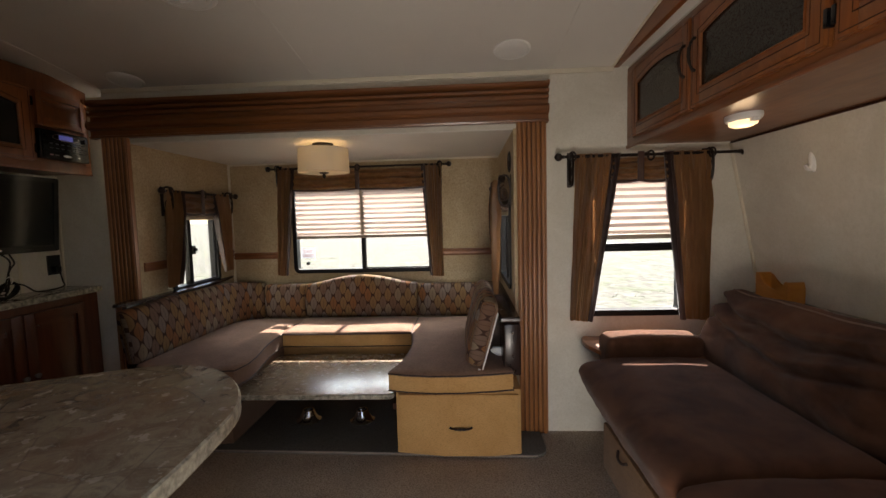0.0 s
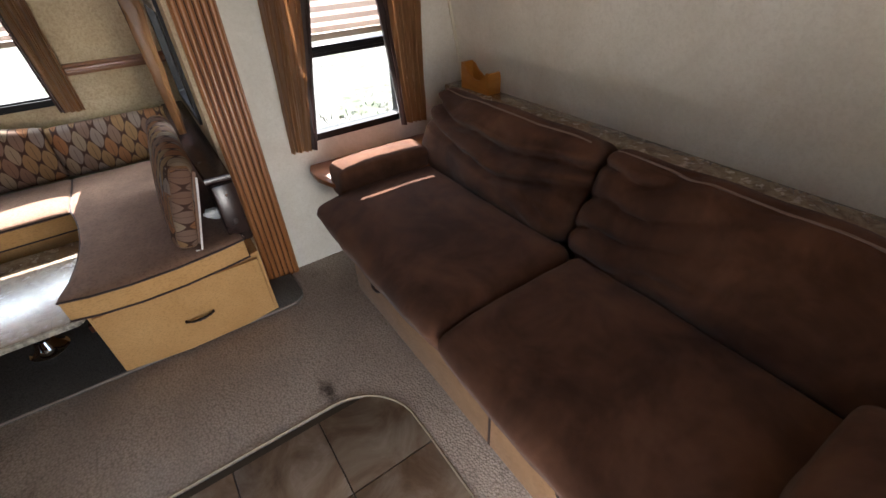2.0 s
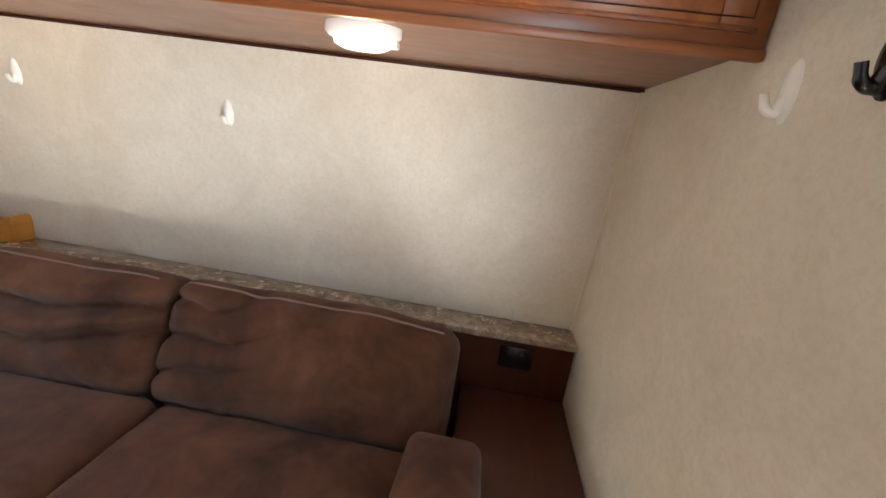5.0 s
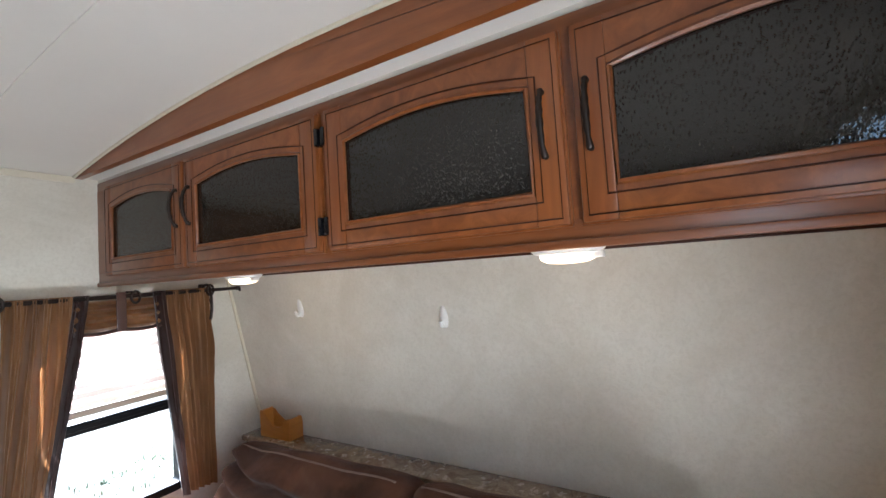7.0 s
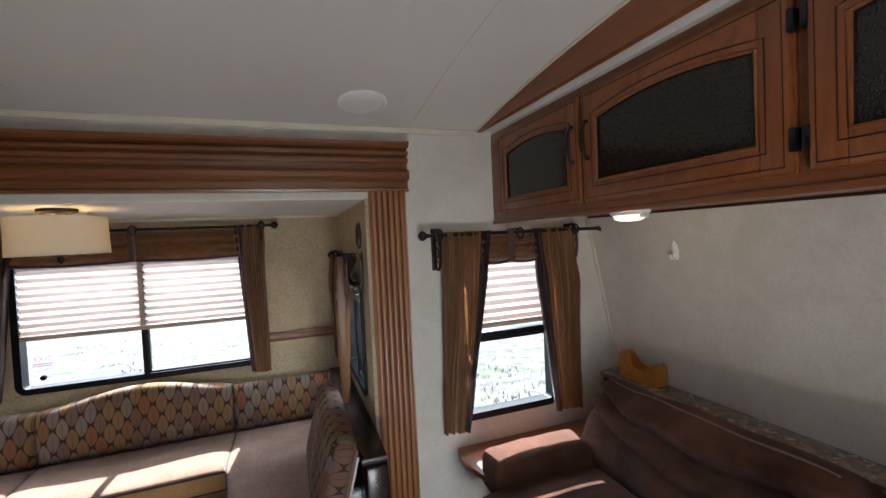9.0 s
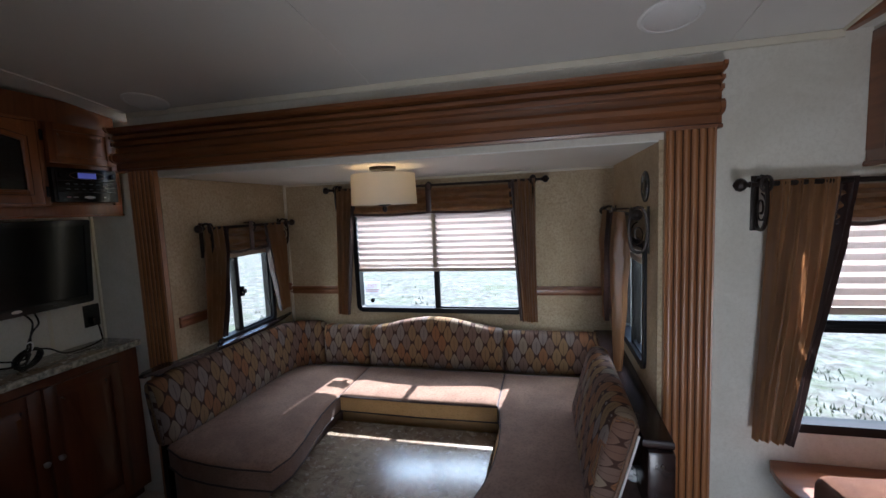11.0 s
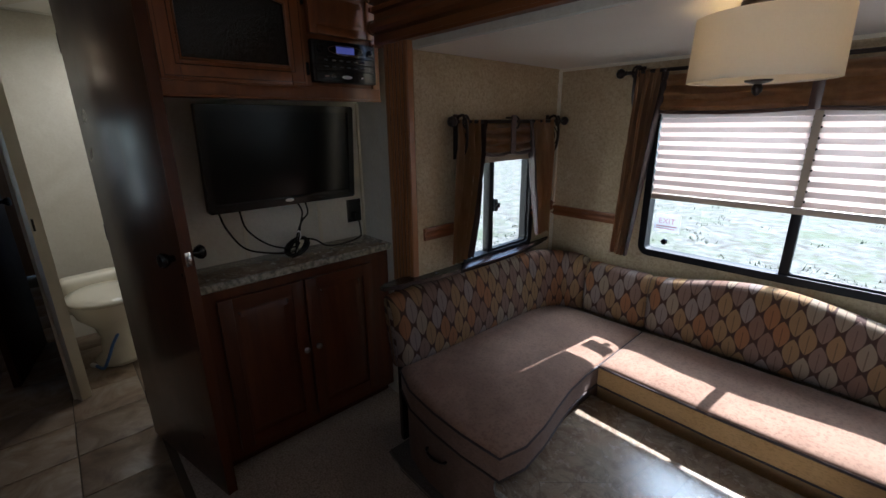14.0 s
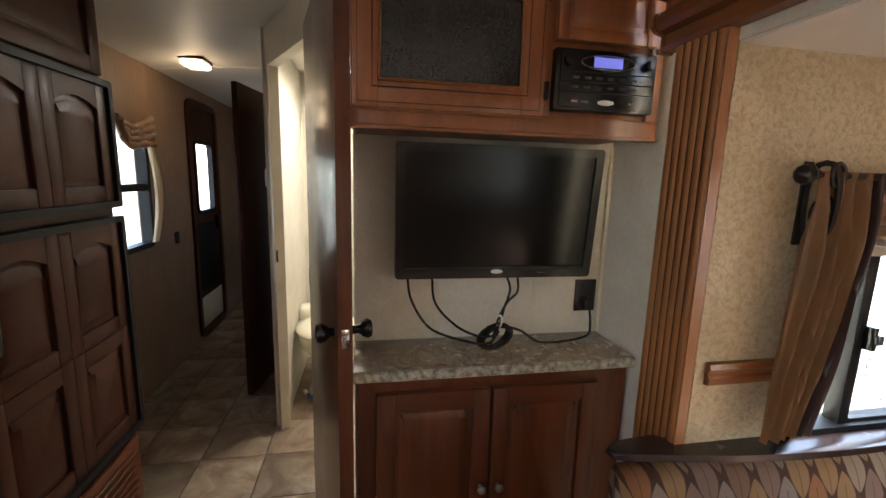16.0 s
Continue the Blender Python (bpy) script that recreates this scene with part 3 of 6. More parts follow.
    for y, s in ((YW, -1), (-0.065, 1)):
        prism(bm, [(front_x(0.77) - 0.012, y, 0.77), (front_x(1.58) - 0.012, y, 1.58), (front_x(1.58), y, 1.58), (front_x(0.77), y, 0.77)], (0, 0.012 * s, 0))
    prism(bm, [(SL, SB - 0.014, 0.7), (SL + 0.014, SB - 0.014, 0.7), (SL + 0.014, SB, 0.7), (SL, SB, 0.7)], (0, 0, 0.985))
    structure("trim_corner", bm, TRIM, label="cream corner beads")
    # pilasters, valance board, chair rail
    for name, x0, x1, mat in (("trim_pilaster_1", 0.715, 0.872, WOOD_OAK), ("trim_pilaster_2", -1.612, SL, WOOD_OAK)):
        w = x1 - x0
        pts = [(x0, YW, 0), (x0, YW - 0.026, 0)]
        k = 6
        for i in range(k):
            c = x0 + w * (0.105 + 0.79 * i / (k - 1))
            for j in range(7):
                a = math.pi * j / 6
                pts.append((c - 0.0104 * math.cos(a), YW - 0.026 + (0.002 - 0.0075 * math.sin(a)), 0))
        pts += [(x1, YW - 0.026, 0), (x1, YW, 0)]
        bm = bmesh.new()
        prism(bm, pts, (0, 0, 1.728))
        structure(name, bm, mat, label="fluted golden wood pilaster beside the slide-out", smooth=25)
        bm = bmesh.new()
        for i in range(k):
            c = x0 + w * (0.105 + 0.79 * (i + 0.5) / (k - 1))
            if i < k - 1:
                box(bm, c - 0.0016, c + 0.0016, YW - 0.0268, YW - 0.0250, 0.0, 1.724)
        structure("trim_flute", bm, WOOD_DARK, label="dark glaze in the flutes of the pilaster")
    prof = [(0, 0), (0.034, 0), (0.038, 0.010), (0.026, 0.014), (0.026, 0.040), (0.046, 0.046), (0.056, 0.058), (0.056, 0.076), (0.046, 0.088), (0.022, 0.092), (0.022, 0.116), (0.044, 0.120), (0.044, 0.134), (0.024, 0.138), (0.024, 0.144), (0.050, 0.150), (0.050, 0.162), (0.028, 0.166), (0.028, 0.172), (0.058, 0.178), (0.068, 0.188), (0.068, 0.200), (0, 0.200)]
    bm = bmesh.new()
    prism(bm, [(-1.655, YW - d, 1.725 + z) for d, z in prof], (2.53, 0, 0))
    structure("trim_valance", bm, WOOD_OAKX, label="moulded golden wood header over the slide-out", smooth=25)
    bm = bmesh.new()
    prism(bm, [(0.872, YW - d * 1.12, 1.722 + z * 1.03) for d, z in prof], (0.012, 0, 0))
    prism(bm, [(-1.667, YW - d * 1.12, 1.722 + z * 1.03) for d, z in prof], (0.012, 0, 0))
    structure("trim_valance_end", bm, WOOD_OAKX, label="cut end caps of the wood header", smooth=25)
    rail = [(0, 0), (0.010, 0), (0.014, 0.008), (0.014, 0.018), (0.010, 0.024), (0.010, 0.032), (0.015, 0.040), (0.012, 0.052), (0, 0.054)]
    bm = bmesh.new()
    for a, b in ((SL, -1.0), (0.2, SR)):
        prism(bm, [(a, SB - d, 0.930 + z) for d, z in rail], (b - a, 0, 0))
    structure("trim_chair_rail_1", bm, WOOD_OAKX, label="narrow wood chair rail", smooth=30)
    bm = bmesh.new()
    for a, b in ((2.44, 2.66), (3.18, SB)):
        prism(bm, [(SL + d, a, 0.955 + z) for d, z in rail], (0, b - a, 0))
    structure("trim_chair_rail_2", bm, WOOD_Y, label="narrow wood chair rail", smooth=30)
    # bathroom partition: a slanting doorway and the wall along the passage
    a, b = Vector((-2.365, 1.490, 0)), Vector((-2.985, 1.185, 0))
    ang = math.degrees(math.atan2(b.y - a.y, b.x - a.x))
    length = (b - a).length
    structure("wall_bath_door", wall_with_holes(-0.05, length + 0.02, 0, 2.1, -0.05, [(0.0, length - 0.055, 0.0, 1.92)]), TRIM, pose(a.x, a.y, 0, 0, 0, ang), "cream door frame set at an angle")
    structure("wall_bath_passage", wall_with_holes(-6.0, -2.98, 0, 2.1, 0.05, []), WALL, pose(0, 1.175, 0), "plain passage wall")
    structure("wall_bath_back", boxes((-3.95, -3.9, 1.225, 2.505, 0, 2.1)), WALL, label="cream bathroom wall")
    structure("wall_television", wall_with_holes(1.632, 2.505, 0, 2.1, 0.05, []), WALL, pose(-2.03, 0, 0, 0, 0, 90), "cream panelled wall behind the television")
    bm = bmesh.new()
    prism(bm, [(-2.03, 2.493, 0.87), (-2.03, 2.505, 0.87), (-2.018, 2.505, 0.87), (-2.018, 2.493, 0.87)], (0, 0, 0.66))
    box(bm, -2.03, -2.024, 1.895, 1.91, 0.87, 1.53)
    box(bm, -2.03, -2.024, 2.245, 2.26, 0.87, 1.53)
    structure("trim_television_wall", bm, TRIM, label="cream battens on the wall panels")
    # sky-lit opening over the bathroom
    structure("trim_skylight", boxes((-3.54, -3.51, 1.56, 1.95, 2.04, 2.16), (-3.09, -3.06, 1.56, 1.95, 2.04, 2.16), (-3.54, -3.06, 1.555, 1.58, 2.04, 2.16), (-3.54, -3.06, 1.925, 1.955, 2.04, 2.16)), WHITE, label="white rim of the bathroom skylight")
    # unseen pane, added to keep direct sun off the bathroom walls
    structure("skylight_sun_screen", boxes((-3.54, -3.06, 1.555, 1.955, 2.162, 2.170)), translucent("milky sun screen", (0.80, 0.79, 0.76), (0.86, 0.85, 0.82), 0.45), label="milky plastic pane added over the skylight to block direct sun")
    # ground outside, one sheet to the horizon
    bm = bmesh.new()
    bmesh.ops.create_grid(bm, x_segments=8, y_segments=8, size=1500, matrix=Matrix.Translation((0, 0, -0.75)))
    structure("ground", bm, GROUND, label="dry pale ground with patches of weeds")
    bm = bmesh.new()
    rng = random.Random(4)
    for i in range(1500):
        r = 4.2 + 26 * rng.random() ** 1.8
        ang = rng.uniform(-1.5, 1.5)
        x, y = r * math.sin(ang), 2.0 + r * math.cos(ang)
        if y < 3.9 or noise.noise(Vector((x * 0.45, y * 0.45, 3))) < 0.0:
            continue
        for k in range(9):
            th, ln, w = rng.uniform(0, math.tau), rng.uniform(0.025, 0.08), rng.uniform(0.006, 0.013)
            px, py = x + rng.gauss(0, 0.09), y + rng.gauss(0, 0.09)
            tip = Vector((px + 0.6 * ln * math.cos(th), py + 0.6 * ln * math.sin(th), -0.75 + ln))
            s = Vector((-math.sin(th), math.cos(th), 0)) * w
            base_ = Vector((px, py, -0.755))
            bm.faces.new([bm.verts.new(q) for q in (base_ - s, base_ + s, tip)])
    tagged(part("grass", bm, GRASSM, None, "", 0), "tufts of low green weeds on the ground", "grass", "", "stuff")


# ---- windows, curtains, blinds ----
def rounded_rect(w, h, r, n=5):
    pts = []
    for cx, cz, a0 in ((w - r, r, -90), (w - r, h - r, 0), (r, h - r, 90), (r, r, 180)):
        for i in range(n + 1):
            a = radians(a0 + 90 * i / n)
            pts.append((cx + r * math.cos(a), cz + r * math.sin(a)))
    return pts


def ring(bm, w, h, r, t, y0, y1, x=0.0, z=0.0):
    """A rounded frame: outer size w by h, bar width t, from depth y0 to y1."""
    o, i = rounded_rect(w, h, r), rounded_rect(w - 2 * t, h - 2 * t, max(r - t, 0.004))
    n = len(o)
    v = [[bm.verts.new((x + p[0] + d, y, z + p[1] + d)) for p in pts] for pts, d, y in ((o, 0, y0), (i, t, y0), (i, t, y1), (o, 0, y1))]
    for a in range(4):
        for k in range(n):
            bm.faces.new((v[a][k], v[a][(k + 1) % n], v[(a + 1) % 4][(k + 1) % n], v[(a + 1) % 4][k]))
    return bm


def window(name, m, u0, u1, z0, z1, mull=None, bar=None, latch=None):
    """A black-framed trailer window with sliding panes; a rod, curtains and blind are things of their own."""
    w = thing(name, "black-framed trailer window with clear panes", "", m, "", "structure")
    part("window_frame", ring(bmesh.new(), u1 - u0 + 0.05, z1 - z0 + 0.05, 0.05, 0.032, -0.012, 0.05, u0 - 0.025, z0 - 0.025), FRAME, w)
    panes = [(u0, u1, z0, z1)]
    if mull:
        part("mullion", boxes((mull - 0.016, mull + 0.016, 0.0, 0.04, z0, z1), bev=0.003), FRAME, w)
        part("sash", ring(bmesh.new(), u1 - mull, z1 - z0, 0.03, 0.016, 0.004, 0.018, mull, z0), FRAME, w)
        panes = [(u0, mull, z0, z1), (mull, u1, z0, z1)]
    if bar:
        part("crossbar", boxes((u0, u1, 0.0, 0.04, bar - 0.022, bar + 0.022), (u0, u1, -0.006, 0.02, bar - 0.006, bar + 0.012), bev=0.003), FRAME, w)
        panes = [(u0, u1, z0, bar), (u0, u1, bar, z1)]
    for a, b, c, d in panes:
        g = part("pane", boxes((a + 0.004, b - 0.004, 0.026, 0.029, c + 0.004, d - 0.004)), GLASS, w, "", 0)
        g.visible_shadow = False
    if latch:
        part("latch", boxes((latch[0] - 0.008, latch[0] + 0.008, -0.022, 0.004, latch[1] - 0.03, latch[1] + 0.03), (latch[0] - 0.004, latch[0] + 0.016, -0.03, -0.018, latch[1] - 0.012, latch[1] + 0.012), bev=0.003), BLACK, w)
    return w


def curtain_panel(m, t0, t1, b0, b1, z0, z1, inner, d=0.055, seed=0, folds=5):
    """One hanging panel, gathered at the rod and drawn aside below; the dark band runs down its inner edge (+1 right, -1 left)."""
    c = thing("curtain", "golden brown satin curtain panel with a dark brown band", "curtain", m, "satin curtain panels")
    rng = random.Random(seed)
    ph = rng.uniform(0, 6)

    def sheet(s0, s1, nu, off):
        bm = bmesh.new()
        nz = 34
        rows = []
        for k in range(nz + 1):
            f = k / nz
            z = z1 + (z0 - z1) * f
            ease = f ** 1.15
            a, b = t0 + (b0 - t0) * ease, t1 + (b1 - t1) * ease
            row = []
            for i in range(nu + 1):
                s = s0 + (s1 - s0) * i / nu
                amp = 0.010 + 0.016 * min(1, f * 4) - 0.015 * f ** 2
                w = s + 0.10 * noise.noise(Vector((s * 2.6, f * 1.1, seed + 3))) + 0.012 * math.sin(2.2 * f + ph)
                wave = math.sin(folds * 1.2 * math.tau * w + ph)
                wave = math.copysign(abs(wave) ** 0.75, wave) + 0.38 * math.sin(folds * 3.7 * math.tau * w + 2 * ph + 1.2 * f)
                ruffle = 0.005 * math.sin(folds * 7.3 * math.tau * s + ph) * max(0.0, 1 - f * 9)
                y = -d + amp * wave + ruffle + 0.007 * noise.noise(Vector((s * 6, f * 5, seed))) - off
                row.append(bm.verts.new((a + (b - a) * (s + 0.02 * math.sin(9 * s + 4 * f)), y, z + 0.004 * math.sin(5 * s + ph) * f)))
            rows.append(row)
        for p, q in zip(rows, rows[1:]):
            for i in range(nu):
                bm.faces.new((p[i], p[i + 1], q[i + 1], q[i]))
        bmesh.ops.solidify(bm, geom=bm.faces[:], thickness=0.0022)
        return bm

    lo, hi = (0.0, 0.80) if inner > 0 else (0.20, 1.0)
    part("cloth", sheet(lo, hi, 84, 0), CURT, c, "", 70)
    part("band", sheet(0.79, 1.0, 22, 0.001) if inner > 0 else sheet(0.0, 0.21, 22, 0.001), BAND, c, "dark brown edge band", 70)
    return c


def curtain_rod(m, u0, u1, z, d=0.055, inset=0.042):
    r = thing("curtain_rod", "dark bronze curtain rod with cage finials and oval brackets", "curtain rod", m, "bronze curtain rods")
    part("rod", tube(bmesh.new(), [(u0, -d, z), (u1, -d, z)], 0.008, 10), IRON, r)
    for s, u in ((-1, u0), (1, u1)):
        bm = bmesh.new()
        q = pose(u, -d, z, 0, 90 * s, 0)
        lathe(bm, [(0.006, 0.0), (0.011, 0.003), (0.008, 0.008), (0.010, 0.012), (0.019, 0.020), (0.0225, 0.030), (0.019, 0.041), (0.008, 0.049), (0.002, 0.052)], 10, q)
        part("finial", bm, IRON, r)
    for u in (u0 + 0.042, u1 - inset, (u0 + u1) / 2):
        bm = bmesh.new()
        tube(bm, [(u + 0.016 * math.sin(a), -d - 0.006, z - (0.006 if u == (u0 + u1) / 2 else 0.0) + 0.024 * math.cos(a)) for a in [i * math.tau / 14 for i in range(14)]], 0.005, 6, True)
        if u != (u0 + u1) / 2:
            tube(bm, [(u, -0.010 - d / 2 - (d / 2 + 0.004) * math.copysign(abs(math.sin(a)) ** 0.7, math.sin(a)), z - 0.062 + 0.088 * math.cos(a)) for a in [i * math.tau / 24 for i in range(24)]], 0.0065, 6, True)
            box(bm, u - 0.012, u + 0.012, -0.007, -0.001, z - 0.155, z + 0.030, bev=0.002)
            tube(bm, [(u, -0.012 - d / 2 - 0.5 * d * (1 - k / 26) * math.sin(k * 0.48), z - 0.080 + 0.050 * (1 - k / 30) * math.cos(k * 0.48)) for k in range(22)], 0.0030, 5)
        else:
            tube(bm, [(u, -0.002, z + 0.016), (u, -d, z + 0.016)], 0.004, 6)
        part("bracket", bm, IRON, r)
    return r


def swag(m, u0, u1, z0, z1, tabs, d=0.04, seed=0):
    """The short gathered cloth between the panels, held up by dark straps."""
    s = thing("curtain_valance", "gathered golden brown satin valance with dark straps", "valance", m, "satin valances")
    bm = bmesh.new()
    nu, nz = 40, 16
    stops = [u0] + tabs + [u1]
    rows = []
    for k in range(nz + 1):
        f = k / nz
        row = []
        for i in range(nu + 1):
            u = u0 + (u1 - u0) * i / nu
            sag = 0.0
            for a, b in zip(stops, stops[1:]):
                if a <= u <= b:
                    sag = math.sin(math.pi * (u - a) / (b - a))
            z = z1 + (z0 - z1) * f - 0.009 * sag * f
            y = -d + 0.019 * math.sin(f * 19 + 0.8 * sag + 2.0 * noise.noise(Vector((u * 5, f * 2, seed)))) * (0.55 + 0.45 * sag) + 0.006 * noise.noise(Vector((u * 9, f * 9, seed)))
            row.append(bm.verts.new((u, y, z)))
        rows.append(row)
    for p, q in zip(rows, rows[1:]):
        for i in range(nu):
            bm.faces.new((p[i], p[i + 1], q[i + 1], q[i]))
    bmesh.ops.solidify(bm, geom=bm.faces[:], thickness=0.0022)
    part("cloth", bm, CURT, s, "", 70)
    bm = bmesh.new()
    for a, b in zip(stops, stops[1:]):
        tube(bm, [(a + (b - a) * i / 10, -d - 0.004, z0 - 0.006 - 0.009 * math.sin(math.pi * i / 10)) for i in range(11)], 0.008, 6)
    part("hem", bm, BAND, s, "dark brown hem", 60)
    for t in tabs:
        part("strap", boxes((t - 0.017, t + 0.017, -d - 0.024, -d - 0.018, z0 - 0.012, z1 + 0.03), bev=0.002), BAND, s, "dark brown strap")
    return s


def pleated_blind(m, u0, u1, z0, z1, cord=None, y=-0.005):
    b = thing("pleated_blind", "half-drawn pleated cream blind glowing with daylight", "blind", m, "pleated blinds")
    n = max(4, 2 * round((z1 - z0) / 0.038))
    bm = bmesh.new()
    pts = [(y + (0.009 if k % 2 else -0.009), z0 + (z1 - z0) * k / n) for k in range(n + 1)]
    a = [bm.verts.new((u0, *p)) for p in pts]
    c = [bm.verts.new((u1, *p)) for p in pts]
    for k in range(n):
        bm.faces.new((a[k], c[k], c[k + 1], a[k + 1]))
    bmesh.ops.solidify(bm, geom=bm.faces[:], thickness=0.0012)
    part("pleats", bm, BLIND, b, "", 0)
    part("bottom_rail", boxes((u0, u1, y - 0.012, y + 0.012, z0 - 0.028, z0 - 0.002), bev=0.003), BLIND_RAIL, b, "tan bottom rail")
    if cord is not None:
        part("ladder_cord", boxes((cord - 0.012, cord + 0.012, y - 0.0125, y - 0.0105, z0, z1)), BLIND_RAIL, b)
    return b


def build_windows():
    mw, ms = pose(0, YW, 0), pose(0, SB, 0)
    ml, mr = pose(SL, 0, 0, 0, 0, 90), pose(SR, 0, 0, 0, 0, -90)
    window("window_1", mw, 1.10, 1.59, 0.69, 1.46, bar=1.042)
    pleated_blind(mw, 1.115, 1.575, 1.115, 1.46)
    curtain_rod(mw, 0.955, 1.835, 1.528, 0.075, 0.133)
    curtain_panel(mw, 1.012, 1.240, 0.985, 1.100, 0.655, 1.540, 1, 0.075, 1, 4)
    curtain_panel(mw, 1.455, 1.700, 1.560, 1.700, 0.655, 1.540, -1, 0.075, 2, 4)
    swag(mw, 1.20, 1.50, 1.405, 1.515, [1.345], 0.06, 1)
    w = window("window_2", ms, -0.935, 0.155, 0.83, 1.50, mull=-0.389)
    part("knob", lathe(bmesh.new(), [(0.014, 0), (0.014, 0.01), (0.008, 0.016)], 12, pose(-0.845, 0.004, 0.885, 90, 0, 0)), BLACK, w)
    pleated_blind(ms, -0.925, 0.145, 1.112, 1.50, -0.389)
    curtain_rod(ms, -1.075, 0.285, 1.638, 0.07)
    curtain_panel(ms, -1.04, -0.90, -1.075, -0.985, 0.80, 1.645, 1, 0.07, 3, 3)
    curtain_panel(ms, 0.095, 0.255, 0.15, 0.255, 0.775, 1.645, -1, 0.07, 4, 3)
    swag(ms, -0.93, 0.13, 1.475, 1.62, [-0.40], 0.055, 2)
    window("window_3", ml, 2.69, 3.17, 0.81, 1.30, mull=2.872, latch=(2.888, 1.05))
    pleated_blind(ml, 2.70, 3.16, 1.285, 1.33)
    curtain_rod(ml, 2.585, 3.34, 1.438, 0.06)
    curtain_panel(ml, 2.585, 2.765, 2.550, 2.675, 0.842, 1.445, 1, 0.06, 5, 4)
    curtain_panel(ml, 3.05, 3.265, 3.165, 3.285, 0.862, 1.445, -1, 0.06, 6, 4)
    swag(ml, 2.76, 3.10, 1.305, 1.435, [2.935], 0.05, 3)
    window("window_4", mr, -3.17, -2.60, 0.81, 1.30, mull=-2.87)
    pleated_blind(mr, -3.16, -2.61, 1.26, 1.33)
    curtain_rod(mr, -3.345, -2.50, 1.438, 0.06)
    curtain_panel(mr, -3.30, -3.10, -3.315, -3.22, 0.82, 1.445, 1, 0.06, 7, 4)
    curtain_panel(mr, -2.83, -2.63, -2.79, -2.69, 0.74, 1.445, -1, 0.085, 8, 4)
    swag(mr, -3.12, -2.80, 1.27, 1.435, [-2.96], 0.05, 4)
    # sticker on the slide-out window
    st = thing("exit_sticker", "pale emergency sticker with red letters on the window", "sticker", pose(-0.91, SB + 0.022, 0.925))
    part("backing", boxes((0, 0.115, 0, 0.0015, 0, 0.085)), PAPER, st, "", 0)
    cu = bpy.data.curves.new("lettering", "FONT")
    cu.body, cu.size, cu.extrude, cu.align_x = "EXIT", 0.036, 0.0004, "CENTER"
    ob = new("lettering", cu)
    dg = bpy.context.evaluated_depsgraph_get()
    me = bpy.data.meshes.new_from_object(ob.evaluated_get(dg))
    bpy.data.objects.remove(ob)
    me.materials.clear()
    me.materials.append(RED)
    t = new("lettering", me)
    t.parent = st
    t.matrix_basis = pose(0.0575, -0.0012, 0.042, 90, 0, 0)
    part("text_line", boxes((0.012, 0.103, -0.001, 0.0, 0.026, 0.031), (0.012, 0.095, -0.001, 0.0, 0.015, 0.020)), RED, st, "", 0)


# ---- lounge: overhead cabinet and sofa ----
def bar_handle(bm, p, length, out, axis=(0, 0, 1)):
    """A bowed pull with a ribbed middle; p is its centre, out the way it stands off."""
    p, out, ax = Vector(p), Vector(out), Vector(axis)
    pts, rad = [], []
    for i in range(15):
        s = i / 14 * 2 - 1
        pts.append(p + ax * s * length / 2 + out * (0.006 + 0.018 * (1 - s * s) ** 0.7))
        rad.append(0.0042 + 0.0026 * (1 - abs(s)) + 0.0025 * (abs(s) > 0.9) + 0.0009 * math.sin(i * 2.2))
    tube(bm, pts, rad, 8)
    for s in (-1, 1):
        tube(bm, [p + ax * s * length / 2, p + ax * s * length / 2 + out * 0.008], 0.006, 8)
    return bm


